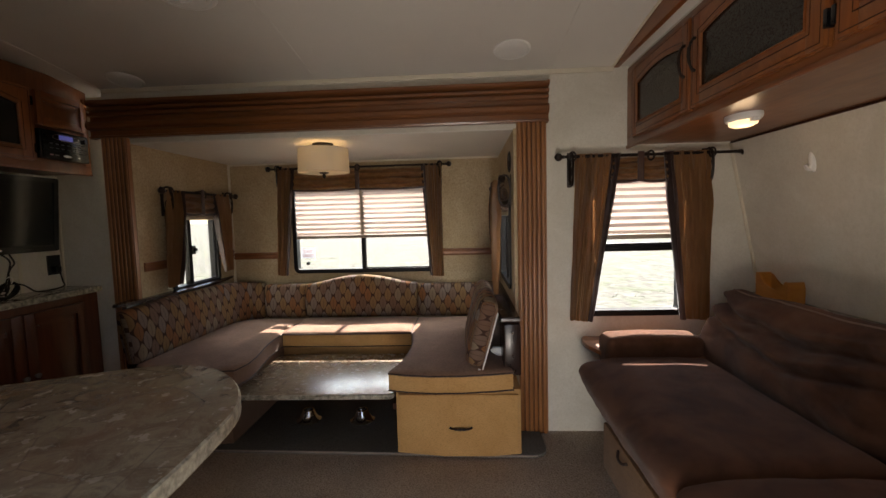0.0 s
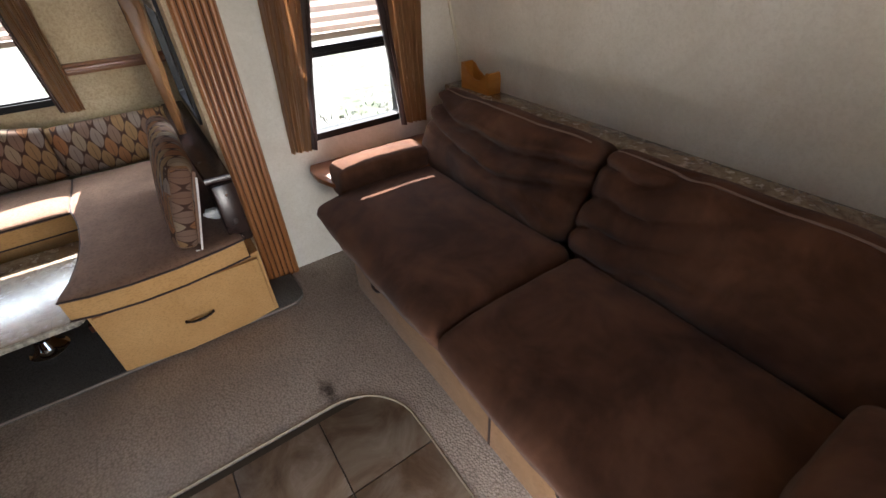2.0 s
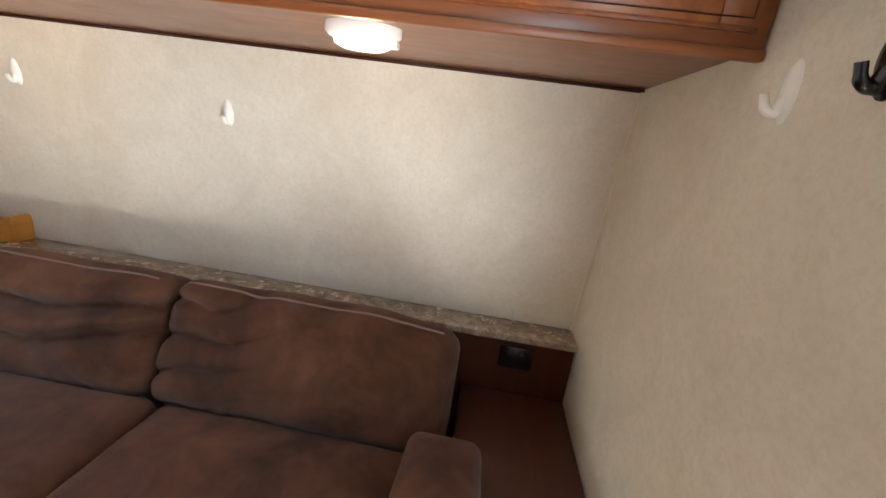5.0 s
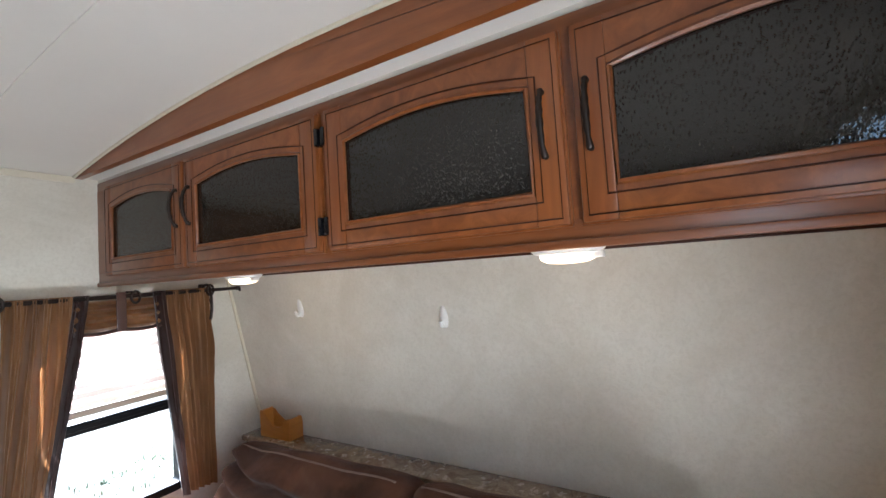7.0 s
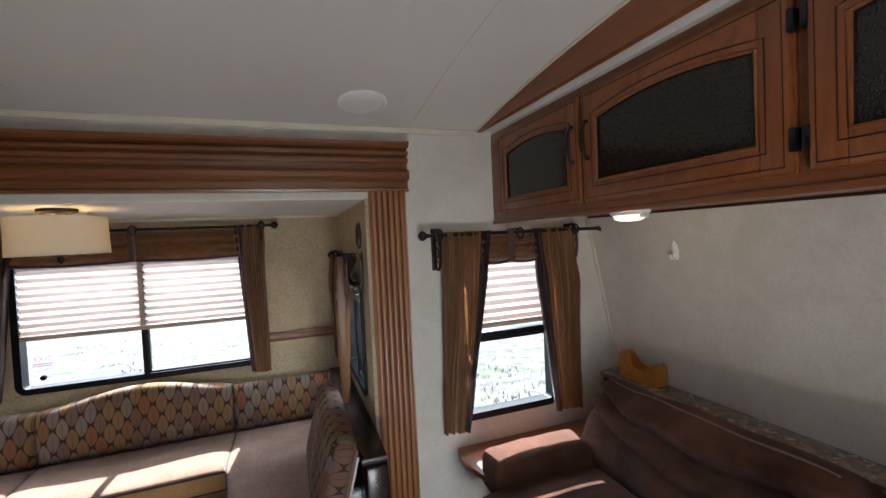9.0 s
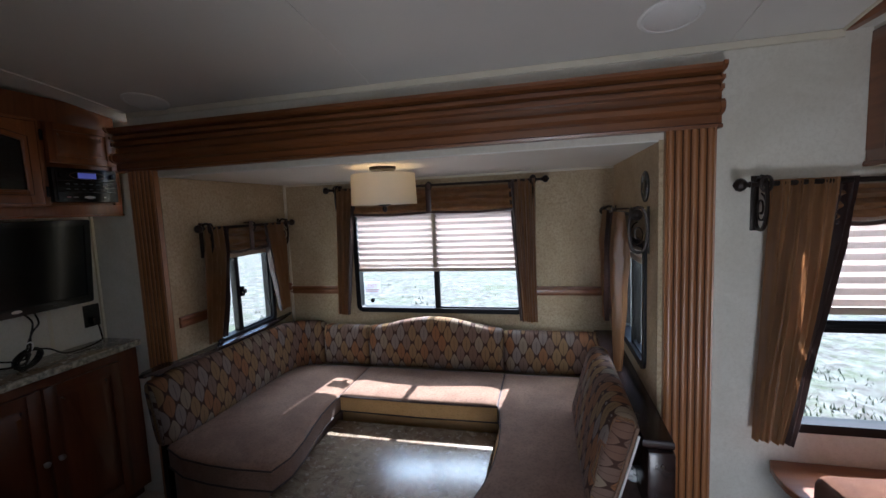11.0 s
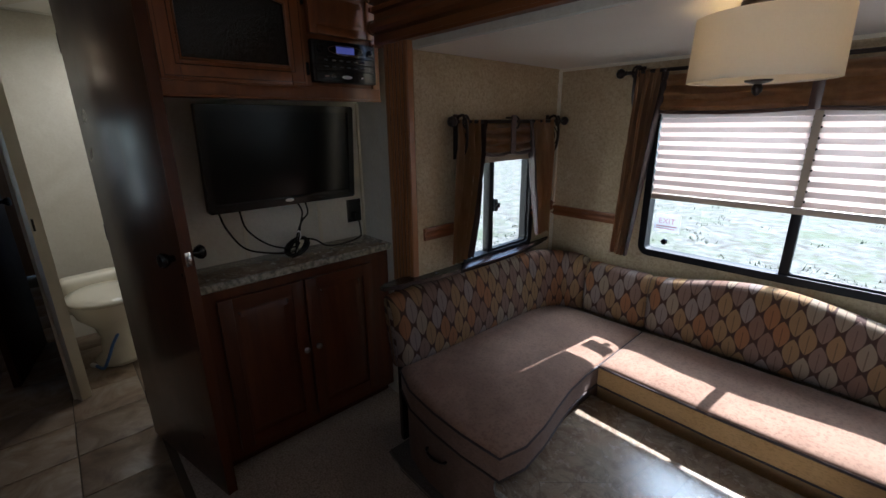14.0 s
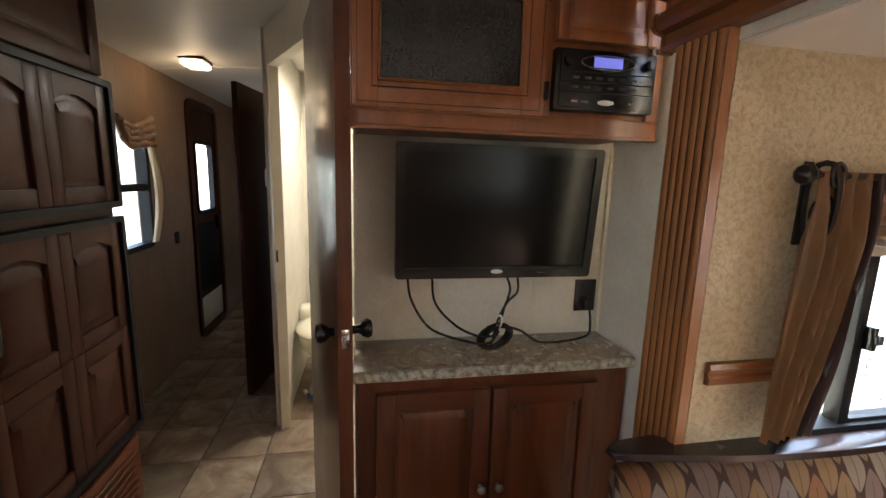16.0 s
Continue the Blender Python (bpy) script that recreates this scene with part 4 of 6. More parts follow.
def arched_door(parent, name, w, h, stile, m, hinge=None, handle=None, arch=0.028, glass=RAIN):
    """A cabinet door in local axes: x along, z up, y towards the viewer; arched glass in a moulded wood frame."""
    d = thing(name, "", "")
    d.parent, d.matrix_basis = parent, m
    a, b, z0, z1 = stile, w - stile, stile, h - stile * 1.0
    n = 12
    arc = [(a + (b - a) * i / n, z1 - arch + arch * math.sin(math.pi * i / n) ** 0.8) for i in range(n + 1)]
    part("door_stile", boxes((0, a, 0, 0.019, 0, h), bev=0.003), WOOD_V, d, "", 30)
    part("door_stile", boxes((b, w, 0, 0.019, 0, h), bev=0.003), WOOD_V, d, "", 30)
    part("bottom_rail", boxes((a, b, 0, 0.0185, 0, z0), bev=0.0025), WOOD_Y, d, "", 30)
    bm = bmesh.new()
    prism(bm, [(x, 0.0, z) for x, z in arc] + [(b, 0.0, h - 0.001), (a, 0.0, h - 0.001)], (0, 0.0185, 0))
    part("top_rail", bm, WOOD_Y, d, "", 30)
    bm = bmesh.new()
    path = [(a, z0)] + arc + [(b, z0)]
    cen = Vector(((a + b) / 2, 0, (z0 + z1) / 2))
    tube(bm, [(x + (0.004 if x < cen.x else -0.004), 0.0165, z + (0.004 if z < cen.z else -0.004)) for x, z in path], 0.0055, 6, True)
    box(bm, -0.003, w + 0.003, 0, 0.010, -0.004, 0.004)
    box(bm, -0.003, w + 0.003, 0, 0.010, h - 0.004, h + 0.004)
    box(bm, -0.004, 0.003, 0, 0.010, 0, h)
    box(bm, w - 0.003, w + 0.004, 0, 0.010, 0, h)
    part("moulding", bm, WOOD_Y, d, "", 40)
    grow = lambda x, z: (x + (-0.013 if x < cen.x else 0.013) * (abs(x - cen.x) > (b - a) * 0.46), 0.0188, z + (0.013 if z > cen.z else -0.013))
    part("glaze_line", tube(bmesh.new(), [grow(x, z) for x, z in path], 0.0020, 5, True), WOOD_DARK, d, "dark glaze line", 60)
    part("glaze_line", tube(bmesh.new(), [(0.011, 0.0190, 0.011), (w - 0.011, 0.0190, 0.011), (w - 0.011, 0.0190, h - 0.011), (0.011, 0.0190, h - 0.011)], 0.0016, 5, True), WOOD_DARK, d, "dark glaze line", 60)
    bm = bmesh.new()
    prism(bm, [(a, 0.006, z0)] + [(x, 0.006, z) for x, z in arc] + [(b, 0.006, z0)], (0, 0.004, 0))
    part("glass_panel", bm, glass, d, "dark rippled glass", 0)
    if handle:
        part("handle", bar_handle(bmesh.new(), (handle[0], 0.019, handle[1]), 0.115, (0, 1, 0)), IRON, d, "bronze bowed handle", 60)
    if hinge is not None:
        for z in (0.06, h - 0.06):
            part("hinge", boxes((hinge - 0.006, hinge + 0.006, 0.002, 0.022, z - 0.022, z + 0.022), bev=0.002), BLACK, d)
    return d


def panel_door(parent, name, w, h, m, stile=0.05, handle=None, arch=0.0, mat=(None, None), knob=False):
    """A raised-panel door in local axes, as arched_door's."""
    v, hz = mat[0] or WOOD_V, mat[1] or WOOD_Y
    d = thing(name, "", "")
    d.parent, d.matrix_basis = parent, m
    part("door_slab", boxes((0, w, 0, 0.010, 0, h), bev=0.002), v, d)
    part("door_stile", boxes((0, stile, 0.010, 0.02, 0, h), bev=0.003), v, d)
    part("door_stile", boxes((w - stile, w, 0.010, 0.02, 0, h), bev=0.003), v, d)
    part("bottom_rail", boxes((stile, w - stile, 0.010, 0.0195, 0, stile), bev=0.003), hz, d)
    n = 10
    arc = [(stile + (w - 2 * stile) * i / n, h - stile - arch + arch * math.sin(math.pi * i / n)) for i in range(n + 1)]
    bm = bmesh.new()
    prism(bm, [(x, 0.010, z) for x, z in arc] + [(w - stile, 0.010, h - 0.001), (stile, 0.010, h - 0.001)], (0, 0.0095, 0))
    part("top_rail", bm, hz, d, "", 30)
    bm = bmesh.new()
    g = 0.014
    o = [(stile + g, stile + g)] + [(min(max(x, stile + g), w - stile - g), z - g) for x, z in arc] + [(w - stile - g, stile + g)]
    cx, cz = w / 2, h / 2
    lo = [bm.verts.new((x, 0.0102, z)) for x, z in o]
    hi = [bm.verts.new((x + (0.022 if x < cx else -0.022) * (1 if abs(x - cx) > (w / 2 - stile - g) * 0.98 else 0), 0.0175, z + (0.022 if z < cz else -0.022))) for x, z in o]
    bm.faces.new(hi)
    for i in range(len(o)):
        j = (i + 1) % len(o)
        bm.faces.new((lo[i], lo[j], hi[j], hi[i]))
    part("raised_panel", bm, v, d, "", 20)
    if handle:
        part("handle", bar_handle(bmesh.new(), (handle[0], 0.02, handle[1]), 0.1, (0, 1, 0)), IRON, d, "bronze bowed handle", 60)
    return d


def build_lounge():
    c = thing("overhead_cabinet", "cherry wood overhead cabinet with four arched dark glass doors", "cabinet", pose(0.012, 0, 0.030))
    bm = boxes((1.300, 1.83, -0.063, YW - 0.003, 1.560, 1.572), (1.300, 1.76, -0.063, YW - 0.003, 1.93, 1.945))
    part("carcass", bm, WOOD_Y, c)
    bm = bmesh.new()
    box(bm, 1.290, 1.308, -0.063, YW - 0.003, 1.548, 1.592, bev=0.004)
    box(bm, 1.290, 1.308, -0.063, YW - 0.003, 1.918, 1.955, bev=0.004)
    for y0, y1 in ((-0.063, -0.02), (0.533, 0.552), (1.118, 1.146), (1.738, 1.755), (2.30, YW - 0.003)):
        box(bm, 1.2905, 1.307, y0, y1, 1.59, 1.92)
    part("face_frame", bm, WOOD_Y, c)
    part("light_rail", boxes((1.283, 1.300, -0.063, YW - 0.003, 1.540, 1.556), bev=0.004), WOOD_Y, c)
    part("rear_bead", boxes((1.822, 1.838, -0.063, YW - 0.003, 1.549, 1.5595), bev=0.003), WOOD_DARK, c, "dark bead against the wall")
    part("top_fascia", boxes((1.296, 1.310, -0.063, YW - 0.003, 1.957, 1.998)), CEIL, c, "white strip above the doors")
    # doors face -x: local x runs along -y
    for y_hi, w, hinge, hd in ((2.308, 0.548, None, (0.520, 0.19)), (1.742, 0.590, 0.594, (0.028, 0.19)), (1.122, 0.568, -0.004, (0.536, 0.18)), (0.532, 0.570, None, (0.022, 0.18))):
        arched_door(c, "cabinet_door", w, 0.340, 0.056, pose(1.292, y_hi, 1.582, 0, 0, -90) @ Matrix.Diagonal((1, -1, 1, 1)), hinge, hd)
    bm = bmesh.new()
    ys = [-0.063 + (YW + 0.060) * i / 24 for i in range(25)]
    prism(bm, [(1.232, y, ceiling_z(y) - 0.002) for y in ys] + [(1.232, YW - 0.003, 1.994), (1.232, -0.063, 1.994)], (0.024, 0, 0))
    a = part("arched_header", bm, WOOD_Y, None, "", 30)
    tagged(a, "arched cherry wood board under the crowned ceiling", "trim board", "", "structure")
    bm = boxes((1.256, 1.31, -0.063, YW - 0.003, 1.9985, 2.006))
    tagged(part("trim_header", bm, CEIL), "white strip between header and cabinet", "", "", "structure")
    bm = bmesh.new()
    tube(bm, [(1.226, y, ceiling_z(y) - 0.004) for y in ys], 0.006, 6)
    tagged(part("trim_header_bead", bm, TRIM), "cream bead along the ceiling", "", "", "structure")
    for i, (x, y) in enumerate(((1.50, 1.775), (1.455, 0.605))):
        f = thing("cabinet_light", "white plastic under-cabinet light, switched on", "light", pose(x, y, 1.590), "under-cabinet lights")
        bm = bmesh.new()
        lathe(bm, [(0.50, 0), (0.50, -0.016), (0.44, -0.024), (0.3, -0.026)], 28, Matrix.Diagonal((0.11, 0.155, 1, 1)))
        part("housing", bm, WHITE, f, "", 50)
        bm = bmesh.new()
        lathe(bm, [(0.44, -0.024), (0.42, -0.036), (0.3, -0.043), (0.05, -0.045)], 28, Matrix.Diagonal((0.10, 0.135, 1, 1)))
        part("lens", bm, LENS, f, "glowing ribbed lens", 60)
        part("switch", boxes((-0.012, 0.012, -0.074, -0.050, -0.036, -0.022), bev=0.003), WHITE, f)
        lp = new("cabinet_bulb", bpy.data.lights.new("cabinet_bulb", "POINT"))
        lp.data.energy, lp.data.color, lp.data.shadow_soft_size = CAB_W, (1.0, 0.74, 0.45), 0.04
        lp.matrix_world = pose(x, y, 1.515)
    # back board, stone-look shelf
    s = thing("back_shelf", "narrow granite-look shelf behind the sofa", "shelf")
    part("shelf_top", boxes((1.885, front_x(0.79) - 0.002, -0.061, YW - 0.004, 0.757, 0.787), bev=0.004), GRAN, s)
    part("edge_band", edge_band([(1.885, 2.404), (1.885, -0.060)], 0.758, 0.786), GRAN, s, "pale mottled edge", 40)
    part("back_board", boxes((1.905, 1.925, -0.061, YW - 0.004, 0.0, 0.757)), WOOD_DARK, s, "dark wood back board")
    o = thing("outlet", "black double wall outlet on the back board", "outlet", pose(1.905, 0.13, 0.692, 0, 0, -90))
    part("cover", boxes((-0.058, 0.058, -0.005, 0.0, -0.04, 0.04), bev=0.002), BLACK, o)
    part("socket", boxes((-0.04, -0.008, -0.007, -0.0045, -0.02, 0.02), (0.008, 0.04, -0.007, -0.0045, -0.02, 0.02), bev=0.001), BLACK, o)
    # side ledges
    led = [(1.045, 2.31), (1.045, 2.25), (1.075, 2.16), (1.12, 2.08), (1.18, 2.045), (1.9, 2.045), (1.9, YW - 0.003), (1.07, YW - 0.003), (1.05, 2.36)]
    t = thing("side_ledge", "cherry wood side ledge beside the sofa under the window", "ledge", None, "side ledges")
    part("ledge_top", plan_solid(led, 0.530, 0.552, 0.004), WOOD_X, t)
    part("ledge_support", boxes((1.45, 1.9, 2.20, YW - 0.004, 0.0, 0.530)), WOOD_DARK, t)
    t = thing("side_ledge", "cherry wood side ledge between sofa and wall", "ledge", None, "side ledges")
    part("ledge_top", boxes((1.06, 1.904, -0.061, 0.300, 0.530, 0.552), bev=0.004), WOOD_LEDGE_SHADE, t)
    part("ledge_support", boxes((1.10, 1.9, -0.055, 0.275, 0.0, 0.530)), WOOD_LEDGE_SHADE, t)
    build_sofa()
    # letter holder
    h = thing("letter_holder", "small orange pine letter holder on the shelf", "letter holder", pose(1.955, 2.085, 0.787))
    for x in (-0.040, 0.030):
        bm = bmesh.new()
        top = [(0.0, 0.10), (0.02, 0.10)] + [(0.02 + 0.17 * i / 10, 0.10 - 0.055 * math.sin(math.pi * i / 10) ** 0.6 + 0.02 * i / 10) for i in range(1, 10)] + [(0.195, 0.122), (0.215, 0.122)]
        prism(bm, [(x, 0, 0), (x, 0.215, 0)] + [(x, y, z) for y, z in reversed(top)], (0.010, 0, 0))
        part("side_board", bm, WOOD_PINE, h, "", 20)
    part("end_board", boxes((-0.030, 0.030, 0.0, 0.010, 0, 0.10), bev=0.001), WOOD_PINE, h)
    part("end_board", boxes((-0.030, 0.030, 0.205, 0.215, 0, 0.122), bev=0.001), WOOD_PINE, h)
    part("bottom", boxes((-0.030, 0.030, 0.010, 0.205, 0, 0.010)), WOOD_PINE, h)
    # wall hooks
    lean = math.degrees(math.atan(0.215))
    wall_hook(pose(front_x(1.42), 1.92, 1.42, 0, 0, 0) @ pose(0, 0, 0, 0, -lean, 0), WHITE, "white plastic adhesive hook on the front wall")
    wall_hook(pose(front_x(1.38), 1.172, 1.38, 0, 0, 0) @ pose(0, 0, 0, 0, -lean, 0), WHITE, "white plastic adhesive hook on the front wall")
    wall_hook(pose(1.212, -0.065, 1.520, 0, 0, -90), WHITE, "white plastic adhesive hook on the side wall")
    wall_hook(pose(1.062, -0.065, 1.535, 0, 0, -90), BLACK, "black plastic hook on the side wall", 0.080, 0.042)


def wall_hook(m, mat, label, tall=0.085, wide=0.032):
    """An oval plate with an upturned finger; the wall lies on local +x."""
    h = thing("wall_hook", label, "hook", m, "wall hooks")
    bm = bmesh.new()
    lathe(bm, [(0.5, 0.0), (0.5, 0.003), (0.36, 0.0085), (0.1, 0.011)], 22, pose(0, 0, 0, 0, -90, 0) @ Matrix.Diagonal((tall, wide, 1, 1)))
    part("plate", bm, mat, h, "", 60)
    part("finger", tube(bmesh.new(), smooth_path([(-0.006, 0, -0.012), (-0.014, 0, -0.028), (-0.026, 0, -0.024), (-0.032, 0, -0.006)], 5), [0.009] * 6 + [0.007] * 6 + [0.006] * 4, 8), mat, h, "", 60)
    return h


def build_sofa():
    s = thing("sofa", "worn dark brown microfibre sofa with two seat cushions", "sofa")
    part("base", boxes((1.082, 1.88, 0.31, 2.03, 0.006, 0.335), bev=0.006), BASECLOTH, s, "tan fabric base panel")
    part("plinth", boxes((1.060, 1.087, 0.32, 2.03, 0.030, 0.250), bev=0.008), BASECLOTH, s, "tan front panel")
    part("drawer_gap", boxes((1.058, 1.062, 1.020, 1.030, 0.036, 0.244)), PIPING, s)
    for y in (0.70, 1.78):
        part("pull_strap", tube(bmesh.new(), smooth_path([(1.058, y - 0.05, 0.222), (1.046, y - 0.02, 0.206), (1.046, y + 0.02, 0.206), (1.058, y + 0.05, 0.222)], 5), 0.006, 6), PIPING, s, "dark strap pull", 60)
    for k, (y0, y1) in enumerate(((1.172, 2.084), (0.335, 1.166))):
        bm = soft_box((0.60, y1 - y0, 0.20), 0.045, 26, (0.010, 0.004, 0.018), 0.0, 5.0)
        for v in bm.verts:
            p = v.co
            p.z += 0.007 * noise.noise(p * 4 + Vector((k * 4, 0, 0))) + 0.003 * noise.noise(p * 11)
            if p.x < -0.15:
                low = max(0.0, 0.06 - p.z)
                p.x += 0.34 * low * min(1.0, (-0.15 - p.x) * 8)
                p.x += 0.006 * noise.noise(Vector((p.y * 9, p.z * 4, k)))
                p.z -= 0.16 * (-0.15 - p.x) if p.z > 0 else 0.0
        move(bm, pose(1.250, (y0 + y1) / 2, 0.450))
        part("seat_cushion", bm, SOFA, s, "", 80)
    for k, (y0, y1) in enumerate(((1.240, 2.175), (0.322, 1.234))):
        w = y1 - y0
        bm = soft_box((0.25, w, 0.385), 0.075, 44, (0.018, 0.0, 0.012), 0.0, 5.0)
        for v in bm.verts:
            p = v.co
            s1 = (p.y / w + 0.5) if k == 0 else (0.5 - p.y / w)
            near = max(0.0, 1 - s1 * 1.25)
            q = 30 * (p.z - 0.10 * s1 - 0.35 * s1 * s1) + 1.6 * noise.noise(p * 5 + Vector((k * 3, 0, 0)))
            fold = (1 - abs(math.sin(q))) ** 2.2
            sag = math.sin(11 * (p.z + 0.5 * (s1 - 0.5) ** 2) + 1.2 * k + noise.noise(p * 3))
            front = 1.0 if p.x < 0 else 0.0
            p.x += front * ((0.014 if k == 0 else 0.040) * near * fold + 0.010 * (1 - abs(sag)) ** 3 * (p.z > -0.08)) + 0.018 * noise.noise(p * 5.0 + Vector((k * 5, 1, 0))) + 0.004 * noise.noise(p * 19)
            if k == 0:
                for za, zb in ((0.120, 0.075), (0.055, 0.115)):
                    zc = za - zb * math.sin(math.pi * min(1.0, max(0.0, s1 * 0.95 + 0.05))) + 0.010 * noise.noise(Vector((s1 * 6, za * 50, 0)))
                    p.x += front * (0.036 * math.exp(-((p.z - zc) / 0.017) ** 2) - 0.018 * math.exp(-((p.z - zc - 0.030) / 0.018) ** 2))
            p.x -= 0.016 * front * math.exp(-((p.z + 0.05) / 0.09) ** 2)
            p.z += 0.014 * noise.noise(Vector((p.y * 5, k, p.z * 2)))
        m = pose(1.705, (y0 + y1) / 2, 0.650, 0, 25, 0)
        skin = BVHTree.FromBMesh(bm)
        near_skin = lambda p: m @ skin.find_nearest(p)[0]
        move(bm, m)
        part("back_cushion", bm, SOFA, s, "", 80)
        pts = smooth_path([near_skin(Vector((-0.095 + 0.006 * math.sin(5 * q + k), (q - 0.5) * (w - 0.10), 0.185 - 0.010 * math.sin(4.5 * q + 2 * k)))) for q in [i / 14 for i in range(15)]], 3)
        part("piping", tube(bmesh.new(), pts, 0.0042, 6), SOFAPIPE, s, "worn grey-brown piping", 60)
    for y, x0, w in ((2.134, 1.318, 0.170), (0.318, 1.280, 0.190)):
        tall = 0.165 if y > 1 else 0.175
        bm = soft_box((0.45 if y > 1 else 0.42, w, tall), 0.036, 20, (0.008, 0.006, 0.012), 0.0035, 8.0, y)
        move(bm, pose(x0, y, 0.556 if y > 1 else 0.585))
        part("armrest", bm, SOFA, s, "", 80)
    part("arm_bracket", boxes((1.06, 1.09, 0.23, 0.27, 0.30, 0.52), bev=0.004), IRON, s)


# ---- slide-out: the dinette ----
def seat_pad(parent, outline, z0, z1, puff=0.014, cloth=GOLD, side="golden tweed side"):
    """A flat cushion over a plan outline: golden sides, brown swollen top, dark piping."""
    n = len(outline)
    cx, cy = sum(p[0] for p in outline) / n, sum(p[1] for p in outline) / n
    d = thing("seat_cushion", "", "")
    d.parent = parent
    part("side_band", plan_solid(outline, z0, z1 - 0.012, 0.006, 2), cloth, d, side, 50)
    bm = bmesh.new()
    rings = []
    for f, dz in ((1.0, -0.014), (1.004, -0.006), (0.985, 0.003), (0.93, 0.008), (0.8, 0.012), (0.55, puff), (0.25, puff + 0.002)):
        rings.append([bm.verts.new((cx + (x - cx) * f, cy + (y - cy) * f, z1 - 0.006 + dz + 0.0025 * noise.noise(Vector((x * 6, y * 6, f * 4))))) for x, y in outline])
    for a, b in zip(rings, rings[1:]):
        for i in range(n):
            bm.faces.new((a[i], a[(i + 1) % n], b[(i + 1) % n], b[i]))
    bm.faces.new(rings[-1])
    part("top_cover", bm, SEAT, d, "brown woven top", 70)
    for z in (z1 - 0.012, z0 + 0.006):
        part("piping", tube(bmesh.new(), [(cx + (x - cx) * 1.004, cy + (y - cy) * 1.004, z) for x, y in outline], 0.0042, 6, True), PIPING, d, "", 60)
    return d


def dense(outline, step=0.05):
    out = []
    for (x0, y0), (x1, y1) in zip(outline, outline[1:] + outline[:1]):
        k = max(1, int(math.hypot(x1 - x0, y1 - y0) / step))
        out += [(x0 + (x1 - x0) * i / k, y0 + (y1 - y0) * i / k) for i in range(k)]
    return out


def back_pad(parent, pts, z0, z1, thick=0.095, rise=0.0, lean=0.05, name="back_cushion", climb=0.0):
    """An upright cushion along a plan line; its top may rise in the middle. The leaf cloth is mapped along and up it."""
    line = [Vector((x, y, 0)) for x, y in pts]
    prof = []
    n = 22
    h = z1 - z0
    length = [0.0]
    for a, b in zip(line, line[1:]):
        length.append(length[-1] + (b - a).length)
    total = length[-1]
    bm = bmesh.new()
    uvl = bm.loops.layers.uv.new("map")
    rows, uvs = [], []
    for i, p in enumerate(line):
        t = (line[min(i + 1, len(line) - 1)] - line[max(i - 1, 0)]).normalized()
        inward = Vector((t.y, -t.x, 0))
        s = length[i] / total
        end = min(1.0, min(s, 1 - s) * total / 0.035)
        rr = 0.55 + 0.45 * math.sqrt(max(0.0, 1 - (1 - end) ** 2))
        top = h + rise * math.sin(math.pi * s) ** 1.6 + climb * math.sin(math.pi * (0.12 + 0.88 * s)) ** 0.8
        row, uv = [], []
        for k in range(n):
            a = math.tau * k / n - math.pi / 2
            ca, sa = math.cos(a), math.sin(a)
            dx = thick / 2 * rr * math.copysign(abs(ca) ** 0.55, ca)
            dz = top / 2 * (0.93 + 0.07 * rr) * math.copysign(abs(sa) ** 0.38, sa)
            bulge = 0.012 * max(0, ca) * (1 - (dz / (top / 2)) ** 2)
            off = dx + bulge - lean * (dz / top)
            row.append(bm.verts.new(p + inward * off + Vector((0, 0, z0 + top / 2 + dz))))
            uv.append((length[i], (top / 2 + dz) if ca >= -0.05 else top + (top / 2 - dz)))
        rows.append(row)
        uvs.append(uv)
    for i in range(len(rows) - 1):
        for k in range(n):
            j = (k + 1) % n
            f = bm.faces.new((rows[i][k], rows[i][j], rows[i + 1][j], rows[i + 1][k]))
            for lp, c in zip(f.loops, (uvs[i][k], uvs[i][j], uvs[i + 1][j], uvs[i + 1][k])):
                lp[uvl].uv = c
    for r, u in ((rows[0], uvs[0]), (list(reversed(rows[-1])), list(reversed(uvs[-1])))):
        f = bm.faces.new(r)
        for lp, c in zip(f.loops, u):
            lp[uvl].uv = (c[1], c[0])
    return part(name, bm, LEAF, parent, "", 60)


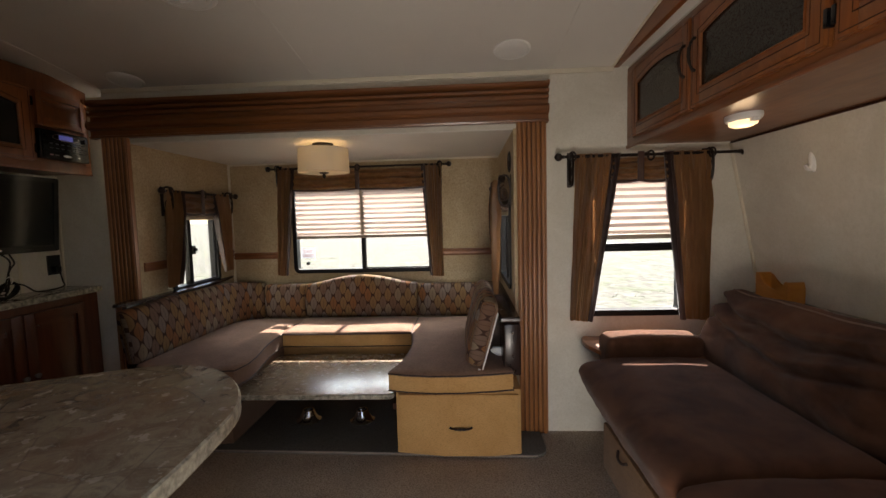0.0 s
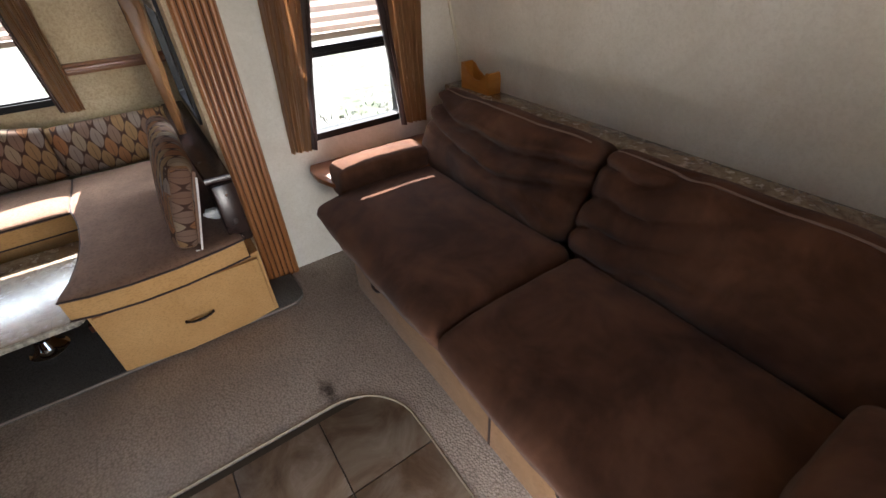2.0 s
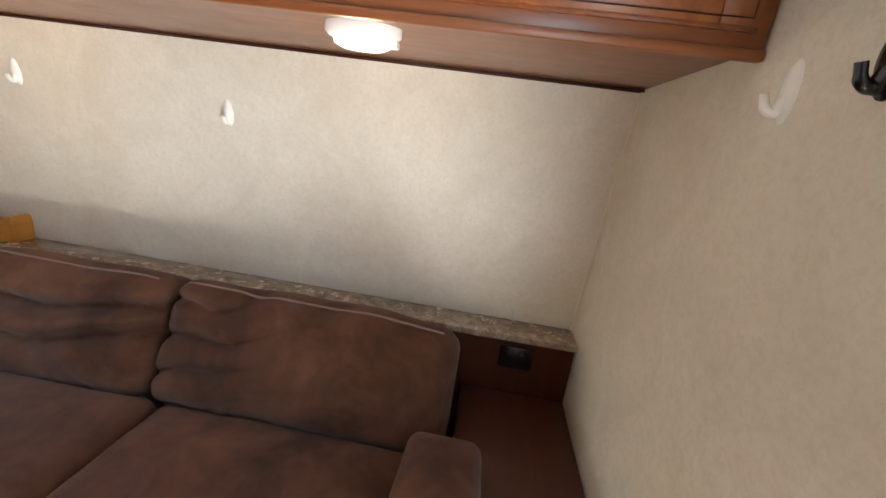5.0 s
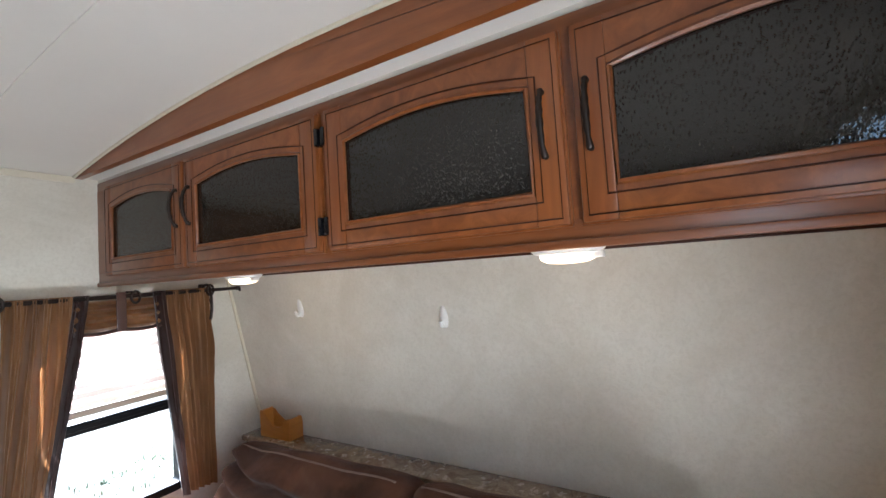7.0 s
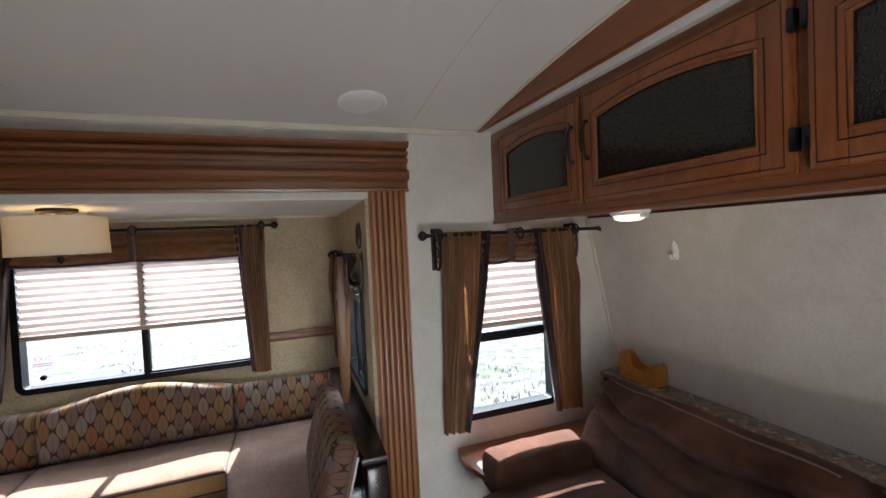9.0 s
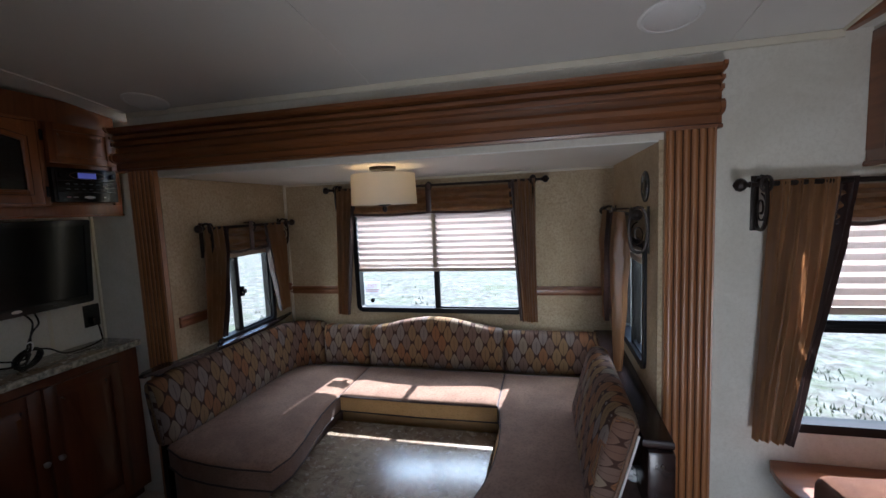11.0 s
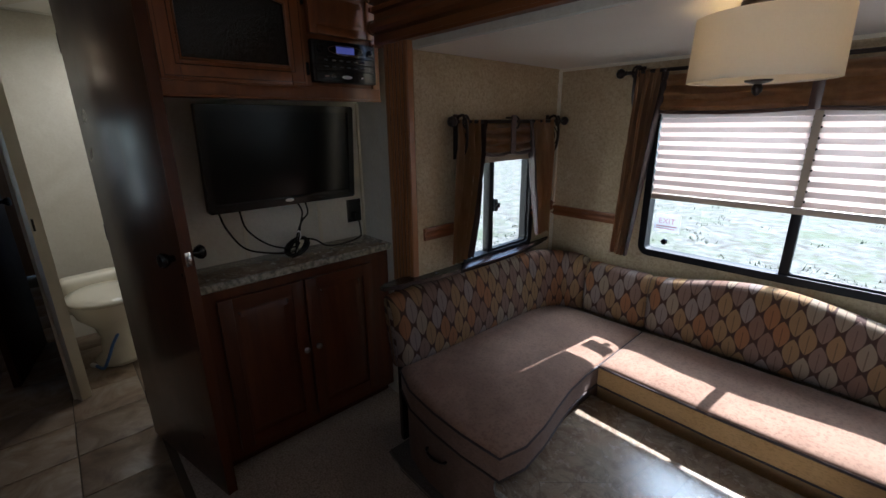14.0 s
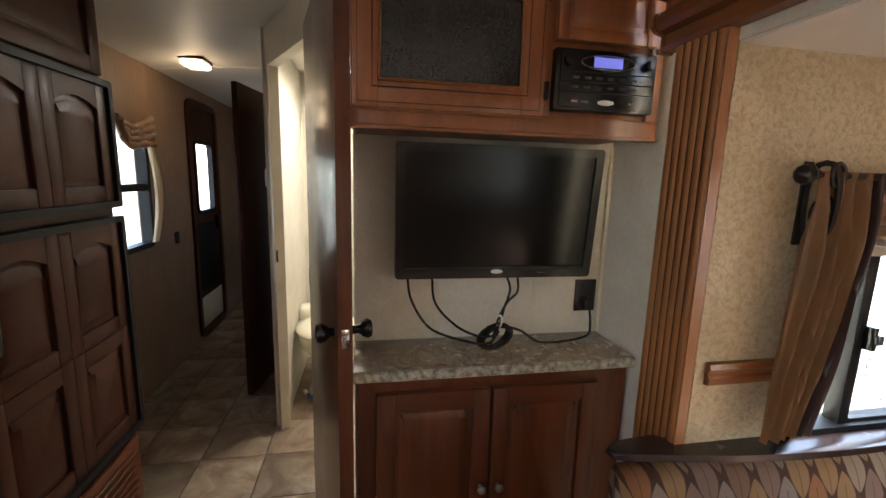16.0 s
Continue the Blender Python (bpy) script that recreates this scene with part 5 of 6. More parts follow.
def build_dinette():
    rb = [(0.052, 2.128), (0.30, 2.095), (0.55, 2.105), (0.695, 2.135), (0.695, 3.36), (0.052, 3.36)]
    r = thing("dinette_bench", "golden tweed dinette bench with a drawer and brown seat pad", "bench", None, "dinette benches")
    part("bench_box", plan_solid([(0.058, 2.150), (0.30, 2.120), (0.55, 2.122), (0.690, 2.142), (0.690, 3.36), (0.058, 3.36)], 0.022, 0.362, 0.006), GOLD, r, "golden tweed box", 30)
    part("drawer_front", boxes((0.075, 0.675, 2.112, 2.128, 0.05, 0.345), bev=0.006), GOLD, r, "golden tweed drawer front")
    part("handle", bar_handle(bmesh.new(), (0.387, 2.113, 0.176), 0.105, (0, -1, 0), (1, 0, 0)), IRON, r, "bronze bowed handle", 60)
    out = [(0.030, 2.110), (0.12, 2.085), (0.25, 2.068), (0.40, 2.070), (0.55, 2.090), (0.650, 2.110), (0.655, 2.9), (0.655, 3.27), (0.055, 3.27), (0.055, 2.86), (0.070, 2.78), (0.088, 2.65), (0.094, 2.5), (0.086, 2.35), (0.064, 2.22)]
    seat_pad(r, dense(out), 0.366, 0.470)
    l = thing("dinette_bench", "brown tweed dinette bench with a curved end and brown seat pad", "bench", None, "dinette benches")
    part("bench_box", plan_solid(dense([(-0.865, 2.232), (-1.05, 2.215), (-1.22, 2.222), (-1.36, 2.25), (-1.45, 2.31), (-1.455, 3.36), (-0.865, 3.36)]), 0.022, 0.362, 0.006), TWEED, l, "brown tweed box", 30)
    part("handle", bar_handle(bmesh.new(), (-1.15, 2.216, 0.20), 0.105, (0, -1, 0), (1, 0, 0)), IRON, l, "bronze bowed handle", 60)
    out = [(-0.795, 2.160), (-0.95, 2.150), (-1.10, 2.155), (-1.25, 2.175), (-1.38, 2.23), (-1.43, 2.32), (-1.43, 3.27), (-0.842, 3.27), (-0.842, 2.87), (-0.842, 2.75), (-0.832, 2.62), (-0.81, 2.50), (-0.785, 2.38), (-0.772, 2.26)]
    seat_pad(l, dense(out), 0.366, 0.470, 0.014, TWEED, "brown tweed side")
    b = thing("dinette_bench", "golden tweed dinette bench under the window with a brown pad", "bench", None, "dinette benches")
    part("bench_box", boxes((-0.862, 0.05, 2.90, 3.36, 0.022, 0.362), bev=0.005), GOLD, b, "golden tweed box")
    seat_pad(b, dense([(-0.838, 2.845), (-0.4, 2.835), (0.048, 2.845), (0.048, 3.27), (-0.838, 3.27)]), 0.366, 0.470)
    # backrests, each one a thing leaning on the wall
    def back(label, pts, z1, rise=0.0, thick=0.1, z0=0.468, climb=0.0, lean=0.012):
        t = thing("back_cushion", label, "cushion", None, "leaf-patterned back cushions")
        back_pad(t, pts, z0, z1, thick, rise, lean, "cover", climb)
        return t
    seg = lambda a, b, n: [(a[0] + (b[0] - a[0]) * i / n, a[1] + (b[1] - a[1]) * i / n) for i in range(n + 1)]
    lab = "leaf-patterned tan and rust back cushion of the dinette"
    back("leaf-patterned tan and rust back cushion with a raised middle", seg((-0.842, 3.316), (0.046, 3.316), 26), 0.733, 0.065)
    back(lab, seg((0.050, 3.316), (0.655, 3.316), 18), 0.722)
    back(lab, seg((-1.165, 3.316), (-0.846, 3.316), 12), 0.734)
    curve = [(p.x, p.y) for p in smooth_path([(-1.432, 2.225, 0), (-1.420, 2.36, 0), (-1.412, 2.60, 0), (-1.405, 2.85, 0), (-1.396, 3.05, 0), (-1.362, 3.19, 0), (-1.285, 3.285, 0), (-1.172, 3.316, 0)], 6)]
    back("leaf-patterned back cushion curved along the end wall", curve, 0.742, climb=0.046, lean=0.05)
    # loose cushion leaning on the dark ledge
    t = thing("loose_cushion", "leaf-patterned back cushion standing loose on the bench", "cushion", pose(0.455, 2.470, 0.476, 0, 15, 0))
    bm = soft_box((0.096, 0.70, 0.362), 0.044, 14, (0.012, 0.0, 0.006), 0.003, 6)
    ob = part("cover", move(bm, Matrix.Translation((0, 0, 0.177))), LEAF, t, "", 60)
    set_uv(ob, lambda c: (c.z + 5, c.x + 2) if abs(c.y) > 0.338 else (c.y + 5, c.z + 2 + (c.x if c.z > 0.32 else 0)))
    part("backing", boxes((0.038, 0.050, -0.335, 0.335, 0.02, 0.320), bev=0.004), SEAT, t, "brown back lining")
    part("hem", tube(bmesh.new(), [(0.024, -0.352, 0.004), (0.046, -0.350, 0.004), (0.050, -0.346, 0.16), (0.050, -0.344, 0.30)], 0.004, 6), WHITE, t, "white edge welt", 60)
    # crumpled paper between the loose cushion and the ledge
    bm = bmesh.new()
    bmesh.ops.create_icosphere(bm, subdivisions=3, radius=0.032)
    for v in bm.verts:
        v.co *= 1 + 0.55 * noise.noise(v.co * 42) + 0.25 * noise.noise(v.co * 110)
        v.co.z *= 0.7
    tagged(part("crumpled_paper", move(bm, Matrix.Translation((0.592, 2.335, 0.497))), WHITE, None, "", 0), "crumpled white paper on the brown bench pad", "paper")
    # dark ledges behind the benches
    t = thing("window_ledge", "glossy dark brown vinyl ledge under the window", "ledge", None, "vinyl ledges")
    bm = plan_solid(dense([(0.600, 2.17), (0.695, 2.165), (0.695, 3.385), (0.585, 3.385), (0.585, 3.0), (0.59, 2.6)], 0.2), 0.690, 0.722, 0.010)
    part("ledge_top", bm, VINYL, t, "", 50)
    bm = boxes((0.610, 0.696, 2.150, 2.40, 0.425, 0.690), bev=0.010)
    part("front_panel", bm, VINYL, t)
    part("back_panel", boxes((0.662, 0.694, 2.40, 3.38, 0.47, 0.690)), VINYL, t)
    for z in (0.45, 0.645):
        part("screw", lathe(bmesh.new(), [(0.006, 0), (0.006, 0.002), (0.003, 0.004)], 10, pose(0.655, 2.150, z, 90, 0, 0)), CHROME, t)
    t = thing("window_ledge", "curved glossy dark brown vinyl ledge behind the backrest", "ledge", None, "vinyl ledges")
    inner = [(p.x, p.y) for p in smooth_path([(-1.455, 2.22, 0), (-1.428, 2.38, 0), (-1.402, 2.56, 0), (-1.390, 2.82, 0), (-1.400, 3.06, 0), (-1.432, 3.25, 0)], 5)]
    part("ledge_top", plan_solid(inner + [(-1.455, 3.36), (SL + 0.003, 3.372), (SL + 0.003, 2.42), (-1.515, 2.36), (-1.505, 2.25), (-1.48, 2.215)], 0.786, 0.804, 0.008), VINYL, t, "", 50)
    part("end_panel", plan_solid([(-1.478, 2.29), (-1.50, 2.30), (-1.505, 2.34), (-1.49, 2.40), (SL + 0.003, 2.41), (SL + 0.003, 2.29)], 0.022, 0.786, 0.008), VINYL, t)
    # table in its lowered place
    t = thing("dinette_table", "granite-look dinette table lowered between the benches", "table")
    tb = [(-0.835, 2.190), (-0.815, 2.172), (0.015, 2.180), (0.033, 2.198), (0.045, 2.84), (-0.858, 2.84)]
    part("tabletop", plan_solid(tb, 0.292, 0.320, 0.005), GRAN, t)
    part("edge_band", edge_band([(-0.838, 2.2), (-0.832, 2.186), (-0.815, 2.172), (0.015, 2.180), (0.031, 2.194), (0.034, 2.21)], 0.292, 0.319), GRAN_EDGE, t, "pale mottled edge", 40)
    part("table_rail", boxes((-0.83, 0.03, 2.30, 2.36, 0.262, 0.292), (-0.83, 0.03, 2.72, 2.78, 0.262, 0.292)), WOOD_DARK, t)
    part("ledger", boxes((-0.862, -0.835, 2.26, 2.89, 0.23, 0.262)), WOOD_DARK, t)
    part("ledger", boxes((0.03, 0.056, 2.2, 2.89, 0.23, 0.262)), WOOD_DARK, t)
    for x, y in ((-0.545, 2.50), (-0.215, 2.50)):
        s = thing("leg_socket", "chrome cone-shaped table leg socket on the floor", "table socket", pose(x, y, 0.022), "table leg sockets")
        part("cone", lathe(bmesh.new(), [(0.072, 0), (0.074, 0.006), (0.062, 0.012), (0.045, 0.040), (0.036, 0.062), (0.034, 0.066), (0.029, 0.066), (0.028, 0.03)], 24), CHROME, s, "", 50)
    # pendant
    p = thing("pendant_lamp", "cream linen drum lamp with bronze fittings, switched on", "lamp", pose(-0.425, 2.635, 0))
    part("canopy", lathe(bmesh.new(), [(0.062, 1.695), (0.062, 1.683), (0.052, 1.676), (0.02, 1.672)], 28), IRON, p, "", 50)
    part("stem", tube(bmesh.new(), [(0, 0, 1.69), (0, 0, 1.52)], 0.008, 10), IRON, p)
    bm = bmesh.new()
    lathe(bm, [(0.149, 1.662), (0.153, 1.520), (0.150, 1.520), (0.146, 1.662)], 44, None, False)
    sh = part("shade", bm, SHADE, p, "cream linen drum", 50)
    part("diffuser", lathe(bmesh.new(), [(0.147, 1.528), (0.147, 1.524), (0.02, 1.522)], 40), SHADE, p)
    part("finial", lathe(bmesh.new(), [(0.006, 1.528), (0.030, 1.524), (0.028, 1.518), (0.008, 1.512), (0.012, 1.504), (0.010, 1.494), (0.003, 1.486)], 18), IRON, p, "", 50)
    for a in (0, 2.1, 4.2):
        bm = bmesh.new()
        bmesh.ops.create_uvsphere(bm, u_segments=10, v_segments=8, radius=0.022, matrix=Matrix.Translation((0.07 * math.cos(a), 0.07 * math.sin(a), 1.60)))
        part("bulb", bm, BULB, p)
    # round speaker in the slide-out end wall
    s = thing("speaker", "small round black speaker in the slide-out wall", "speaker", pose(SR, 2.60, 1.545, 0, -90, 0))
    part("rim", lathe(bmesh.new(), [(0.062, 0), (0.062, 0.006), (0.054, 0.009), (0.050, 0.006)], 26), BLACK, s, "", 50)
    part("grille", lathe(bmesh.new(), [(0.051, 0.002), (0.045, 0.006), (0.01, 0.009)], 22), BLACK, s, "", 50)


# ---- television corner ----
def build_television_corner():
    c = thing("media_cabinet", "dark cherry wood base cabinet with two raised-panel doors", "cabinet")
    part("carcass", boxes((-2.025, -1.834, 1.645, 2.492, 0.07, 0.838)), WOOD_MAH, c)
    part("face_frame", boxes((-1.834, -1.817, 1.645, 1.700, 0.07, 0.838), (-1.834, -1.817, 2.392, 2.492, 0.07, 0.838), (-1.834, -1.8175, 1.70, 2.392, 0.79, 0.838), (-1.834, -1.8175, 1.70, 2.392, 0.07, 0.115), (-1.834, -1.8175, 2.030, 2.048, 0.115, 0.79)), WOOD_MAH, c)
    part("toe_kick", boxes((-2.02, -1.87, 1.65, 2.49, 0.004, 0.07)), WOOD_DARK, c)
    flip = Matrix.Diagonal((1, -1, 1, 1))
    for y, hx in ((1.697, 0.318), (2.046, 0.026)):
        door = panel_door(c, "cabinet_door", 0.340, 0.680, pose(-1.817, y, 0.113, 0, 0, 90) @ flip, 0.052, None, 0.0, (WOOD_MAH, WOOD_MAHY))
        part("knob", lathe(bmesh.new(), [(0.006, 0), (0.005, 0.010), (0.013, 0.016), (0.014, 0.022), (0.008, 0.027), (0.002, 0.028)], 16, pose(hx, 0.020, 0.36, -90, 0, 0)), NICKEL, door, "small round metal knob", 50)
    t = thing("media_counter", "granite-look counter top below the television", "counter")
    part("counter_slab", boxes((-2.026, -1.790, 1.632, 2.500, 0.838, 0.872), bev=0.005), GRAN, t)
    part("edge_band", edge_band([(-1.790, 1.634), (-1.790, 2.498)], 0.839, 0.871), GRAN_EDGE, t, "pale mottled edge", 40)
    u = thing("media_wall_cabinet", "cherry wood wall cabinet with an arched dark glass door", "cabinet")
    part("carcass", boxes((-2.028, -1.755, 1.640, 2.440, 1.535, 2.02)), WOOD_V, u)
    part("face_frame", boxes((-1.755, -1.738, 1.632, 2.446, 1.530, 1.575), (-1.755, -1.7385, 1.632, 2.446, 1.93, 2.03), (-1.755, -1.738, 2.412, 2.446, 1.575, 1.93), (-1.755, -1.738, 2.112, 2.135, 1.575, 1.93), bev=0.002), WOOD_V, u)
    part("bottom_lip", boxes((-1.760, -1.730, 1.632, 2.446, 1.522, 1.532), bev=0.003), WOOD_Y, u)
    arched_door(u, "cabinet_door", 0.470, 0.355, 0.058, pose(-1.738, 1.640, 1.572, 0, 0, 90) @ flip, 0.474, None, 0.03, MESH_GLASS)
    panel_door(u, "upper_panel", 0.276, 0.170, pose(-1.7385, 2.136, 1.757, 0, 0, 90) @ flip, 0.03)
    # stereo
    s = thing("stereo", "black wall stereo with a blue display and small buttons", "stereo", pose(-1.738, 2.134, 1.588, 0, 0, 90) @ flip)
    part("body", boxes((0, 0.280, -0.02, 0.022, 0, 0.150), bev=0.006), BLACK, s)
    part("faceplate", boxes((0.012, 0.268, 0.022, 0.027, 0.008, 0.142), bev=0.003), BLACK, s)
    bm = bmesh.new()
    tube(bm, [(0.14 + 0.075 * math.cos(a), 0.028, 0.118 + 0.017 * math.sin(a)) for a in [i * math.tau / 28 for i in range(28)]], 0.002, 6, True)
    part("display_ring", bm, CHROME, s, "", 60)
    part("display", boxes((0.100, 0.178, 0.0265, 0.029, 0.106, 0.130)), DISPLAY, s, "blue lit display")
    for z in (0.044, 0.068, 0.092):
        part("groove", boxes((0.014, 0.266, 0.0268, 0.0278, z, z + 0.0025)), FRAME, s)
    for i in range(6):
        part("button", boxes((0.045 + i * 0.032, 0.062 + i * 0.032, 0.027, 0.030, 0.077, 0.083), bev=0.001), BUTTON, s)
        part("button", boxes((0.045 + i * 0.032, 0.062 + i * 0.032, 0.027, 0.030, 0.055, 0.060), bev=0.001), BUTTON, s)
    part("badge", lathe(bmesh.new(), [(0.5, 0), (0.5, 0.002)], 20, pose(0.140, 0.027, 0.022, -90, 0, 0) @ Matrix.Diagonal((0.046, 0.013, 1, 1))), WHITE, s)
    for k, z in ((0.03, 0.118), (0.25, 0.118)):
        part("knob", lathe(bmesh.new(), [(0.012, 0), (0.011, 0.010), (0.006, 0.011)], 16, pose(k, 0.027, z, -90, 0, 0)), BLACK, s)
    for i, (x0, x1, m) in enumerate(((0.045, 0.062, RED), (0.07, 0.092, GREYPIPE), (0.205, 0.214, WHITE))):
        part("marking", boxes((x0, x1, 0.027, 0.028, 0.020, 0.025)), m, s)
    # television, tipped slightly forward on its bracket
    tv = thing("television", "flat black wall-mounted television, switched off", "television", pose(-1.965, 1.758, 1.098, 0, 0, 90) @ Matrix.Rotation(radians(5), 4, "X") @ flip)
    part("case", boxes((0, 0.650, -0.03, 0.010, 0, 0.415), bev=0.008), BLACK, tv)
    part("bezel", ring(bmesh.new(), 0.650, 0.415, 0.012, 0.026, 0.018, 0.008, 0, 0), BLACK, tv, "glossy black bezel")
    part("screen", boxes((0.026, 0.624, 0.008, 0.012, 0.040, 0.389)), SCREEN, tv, "dark screen", 0)
    part("speaker_strip", boxes((0.028, 0.622, 0.010, 0.017, 0.005, 0.038), bev=0.002), BLACK, tv)
    part("badge", lathe(bmesh.new(), [(0.5, 0), (0.5, 0.002)], 20, pose(0.325, 0.017, 0.022, -90, 0, 0) @ Matrix.Diagonal((0.04, 0.014, 1, 1))), WHITE, tv)
    part("marking", boxes((0.465, 0.490, 0.017, 0.018, 0.014, 0.018)), GREYPIPE, tv)
    part("bracket", boxes((0.24, 0.42, -0.075, -0.028, 0.12, 0.32)), BLACK, tv)
    # outlet and the bundle of leads
    o = thing("outlet", "black wall outlet beside the television", "outlet", pose(-2.03, 2.445, 1.008, 0, 0, 90) @ flip)
    part("cover", boxes((-0.040, 0.040, 0, 0.006, -0.058, 0.058), bev=0.002), BLACK, o)
    part("plug", boxes((-0.012, 0.016, 0.006, 0.035, -0.045, -0.010), bev=0.003), BLACK, o)
    w = thing("cable_bundle", "tied bundle of black television leads lying on the counter", "cable")
    x = -1.96
    runs = [
        [(x - 0.03, 1.80, 1.10), (x + 0.02, 1.81, 1.03), (x + 0.03, 1.87, 0.94), (x + 0.06, 1.98, 0.905), (x + 0.07, 2.05, 0.90), (x + 0.05, 2.09, 0.93)],
        [(x - 0.03, 1.88, 1.10), (x + 0.02, 1.885, 1.02), (x + 0.04, 1.95, 0.95), (x + 0.06, 2.02, 0.92), (x + 0.05, 2.08, 0.915)],
        [(x - 0.03, 2.17, 1.10), (x + 0.01, 2.16, 1.05), (x + 0.03, 2.12, 1.02), (x + 0.04, 2.09, 0.97), (x + 0.05, 2.07, 0.91)],
        [(x - 0.03, 2.13, 1.10), (x + 0.02, 2.13, 1.06), (x + 0.03, 2.11, 1.0), (x + 0.05, 2.09, 0.95), (x + 0.06, 2.06, 0.89)],
        [(x + 0.05, 2.09, 0.95), (x + 0.05, 2.16, 0.93), (x + 0.04, 2.23, 0.885), (x + 0.03, 2.32, 0.877), (x + 0.01, 2.42, 0.885), (x - 0.03, 2.455, 0.91), (x - 0.04, 2.45, 0.98)],
    ]
    for r in runs:
        part("lead", tube(bmesh.new(), smooth_path(r, 8), 0.0042, 6), BLACK, w, "", 60)
    for k in range(5):
        a0 = k * 0.7
        part("loop", tube(bmesh.new(), [(x + 0.055 + 0.012 * math.sin(a + a0), 2.075 + (0.030 + 0.006 * k) * math.cos(a) + 0.02 * math.sin(a), 0.915 + (0.040 - 0.004 * (k % 3)) * math.sin(a)) for a in [i * math.tau / 16 for i in range(16)]], 0.0042, 6, True), BLACK, w, "", 60)
    part("tie", tube(bmesh.new(), [(x + 0.055 + 0.02 * math.cos(a), 2.088 + 0.004 * math.sin(a), 0.965 + 0.018 * math.sin(a)) for a in [i * math.tau / 12 for i in range(12)]], 0.003, 6, True), WHITE, w, "white tie", 60)


# ---- passage, bathroom, refrigerator ----
def knob_pair(parent, x, z, t):
    for s, y in ((-1, 0.0), (1, t)):
        bm = bmesh.new()
        lathe(bm, [(0.030, 0), (0.030, 0.005), (0.012, 0.010), (0.011, 0.030), (0.022, 0.042), (0.027, 0.055), (0.022, 0.064), (0.006, 0.067)], 20, pose(x, y, z, -90 * s, 0, 0))
        part("door_knob", bm, BLACK, parent, "dark round knob", 50)


def build_passage():
    # open bathroom door: hinged at the far edge, its latch edge towards the room
    a, b = Vector((-2.352, 1.472, 0)), Vector((-1.720, 1.617, 0))
    ang = math.degrees(math.atan2(b.y - a.y, b.x - a.x))
    d = thing("bathroom_door", "dark wood bathroom door standing open", "door", pose(a.x, a.y, 0.012, 0, 0, ang))
    ln = (b - a).length
    part("door_leaf", boxes((0, ln, -0.019, 0.019, 0, 1.92), bev=0.002), WOOD_DOOR, d)
    part("door_edge", boxes((ln, ln + 0.004, -0.0185, 0.0185, 0.0, 1.92)), WOOD_MAH, d, "reddish edge strip")
    knob_pair(d, ln - 0.055, 0.99, 0.016)
    part("latch_plate", boxes((ln + 0.004, ln + 0.006, -0.010, 0.010, 0.965, 1.015), (ln + 0.005, ln + 0.014, -0.006, 0.006, 0.983, 0.998), bev=0.001), CHROME, d)
    for z in (0.2, 1.0, 1.72):
        part("hinge", boxes((-0.008, 0.004, -0.02, 0.02, z - 0.035, z + 0.035), bev=0.003), IRON, d)
    # strike plate, thermostat switch
    s = thing("light_switch", "white and grey wall switch beside the bathroom door", "switch", pose(-3.03, 1.175, 1.385))
    part("plate", boxes((-0.03, 0.03, -0.012, 0.0, -0.045, 0.045), bev=0.003), WHITE, s)
    part("rocker", boxes((-0.012, 0.012, -0.018, -0.012, -0.02, 0.02), bev=0.002), GREYPIPE, s)
    st = thing("strike_plate", "dark strike plate on the door frame", "door hardware", pose(-2.94, 1.215, 0.985, 0, 0, 27))
    part("plate", boxes((-0.012, 0.012, -0.0, 0.006, -0.03, 0.03), bev=0.001), IRON, st)
    # dark door of the next room, swung into the passage
    d = thing("passage_door", "dark wood door standing open into the passage", "door", pose(-3.335, 0.945, 0.012, 0, 0, 169))
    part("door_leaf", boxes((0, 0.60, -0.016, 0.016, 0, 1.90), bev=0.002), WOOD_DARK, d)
    knob_pair(d, 0.54, 0.99, 0.016)
    # toilet
    t = thing("toilet", "cream trailer toilet with a closed lid", "toilet", pose(-3.36, 1.43, 0.004, 0, 0, 100))
    bm = bmesh.new()
    lathe(bm, [(0.125, 0), (0.128, 0.02), (0.085, 0.06), (0.075, 0.16), (0.095, 0.24), (0.165, 0.32), (0.185, 0.40), (0.19, 0.42)], 28, Matrix.Diagonal((1.0, 1.2, 1, 1)))
    part("bowl", bm, PORC, t, "", 60)
    bm = bmesh.new()
    lathe(bm, [(0.19, 0), (0.198, 0.012), (0.195, 0.026), (0.15, 0.045), (0.05, 0.052)], 28, Matrix.Translation((0, 0, 0.42)) @ Matrix.Diagonal((1.0, 1.22, 1, 1)))
    part("lid", bm, PORC, t, "", 60)
    part("tank_shroud", move(soft_box((0.34, 0.14, 0.24), 0.04, 8), Matrix.Translation((0, 0.25, 0.40))), PORC, t, "", 60)
    part("pedal", boxes((0.10, 0.18, -0.02, 0.02, 0.05, 0.07), bev=0.005), PORC, t)
    h = thing("spray_hose", "blue and white hose on the bathroom floor", "hose")
    part("hose", tube(bmesh.new(), smooth_path([(-3.30, 1.30, 0.012), (-3.22, 1.33, 0.02), (-3.19, 1.36, 0.08), (-3.21, 1.40, 0.16), (-3.27, 1.44, 0.2)], 6), 0.009, 8), BLUE, h, "", 60)
    part("nozzle", tube(bmesh.new(), [(-3.34, 1.28, 0.012), (-3.30, 1.30, 0.012)], 0.013, 8), WHITE, h)
    v = thing("wall_vent", "small white louvred vent on the bathroom wall", "vent", pose(-3.90, 1.76, 1.72, 0, 0, 90))
    part("frame", boxes((-0.07, 0.07, -0.012, 0.0, -0.05, 0.05), bev=0.003), WHITE, v)
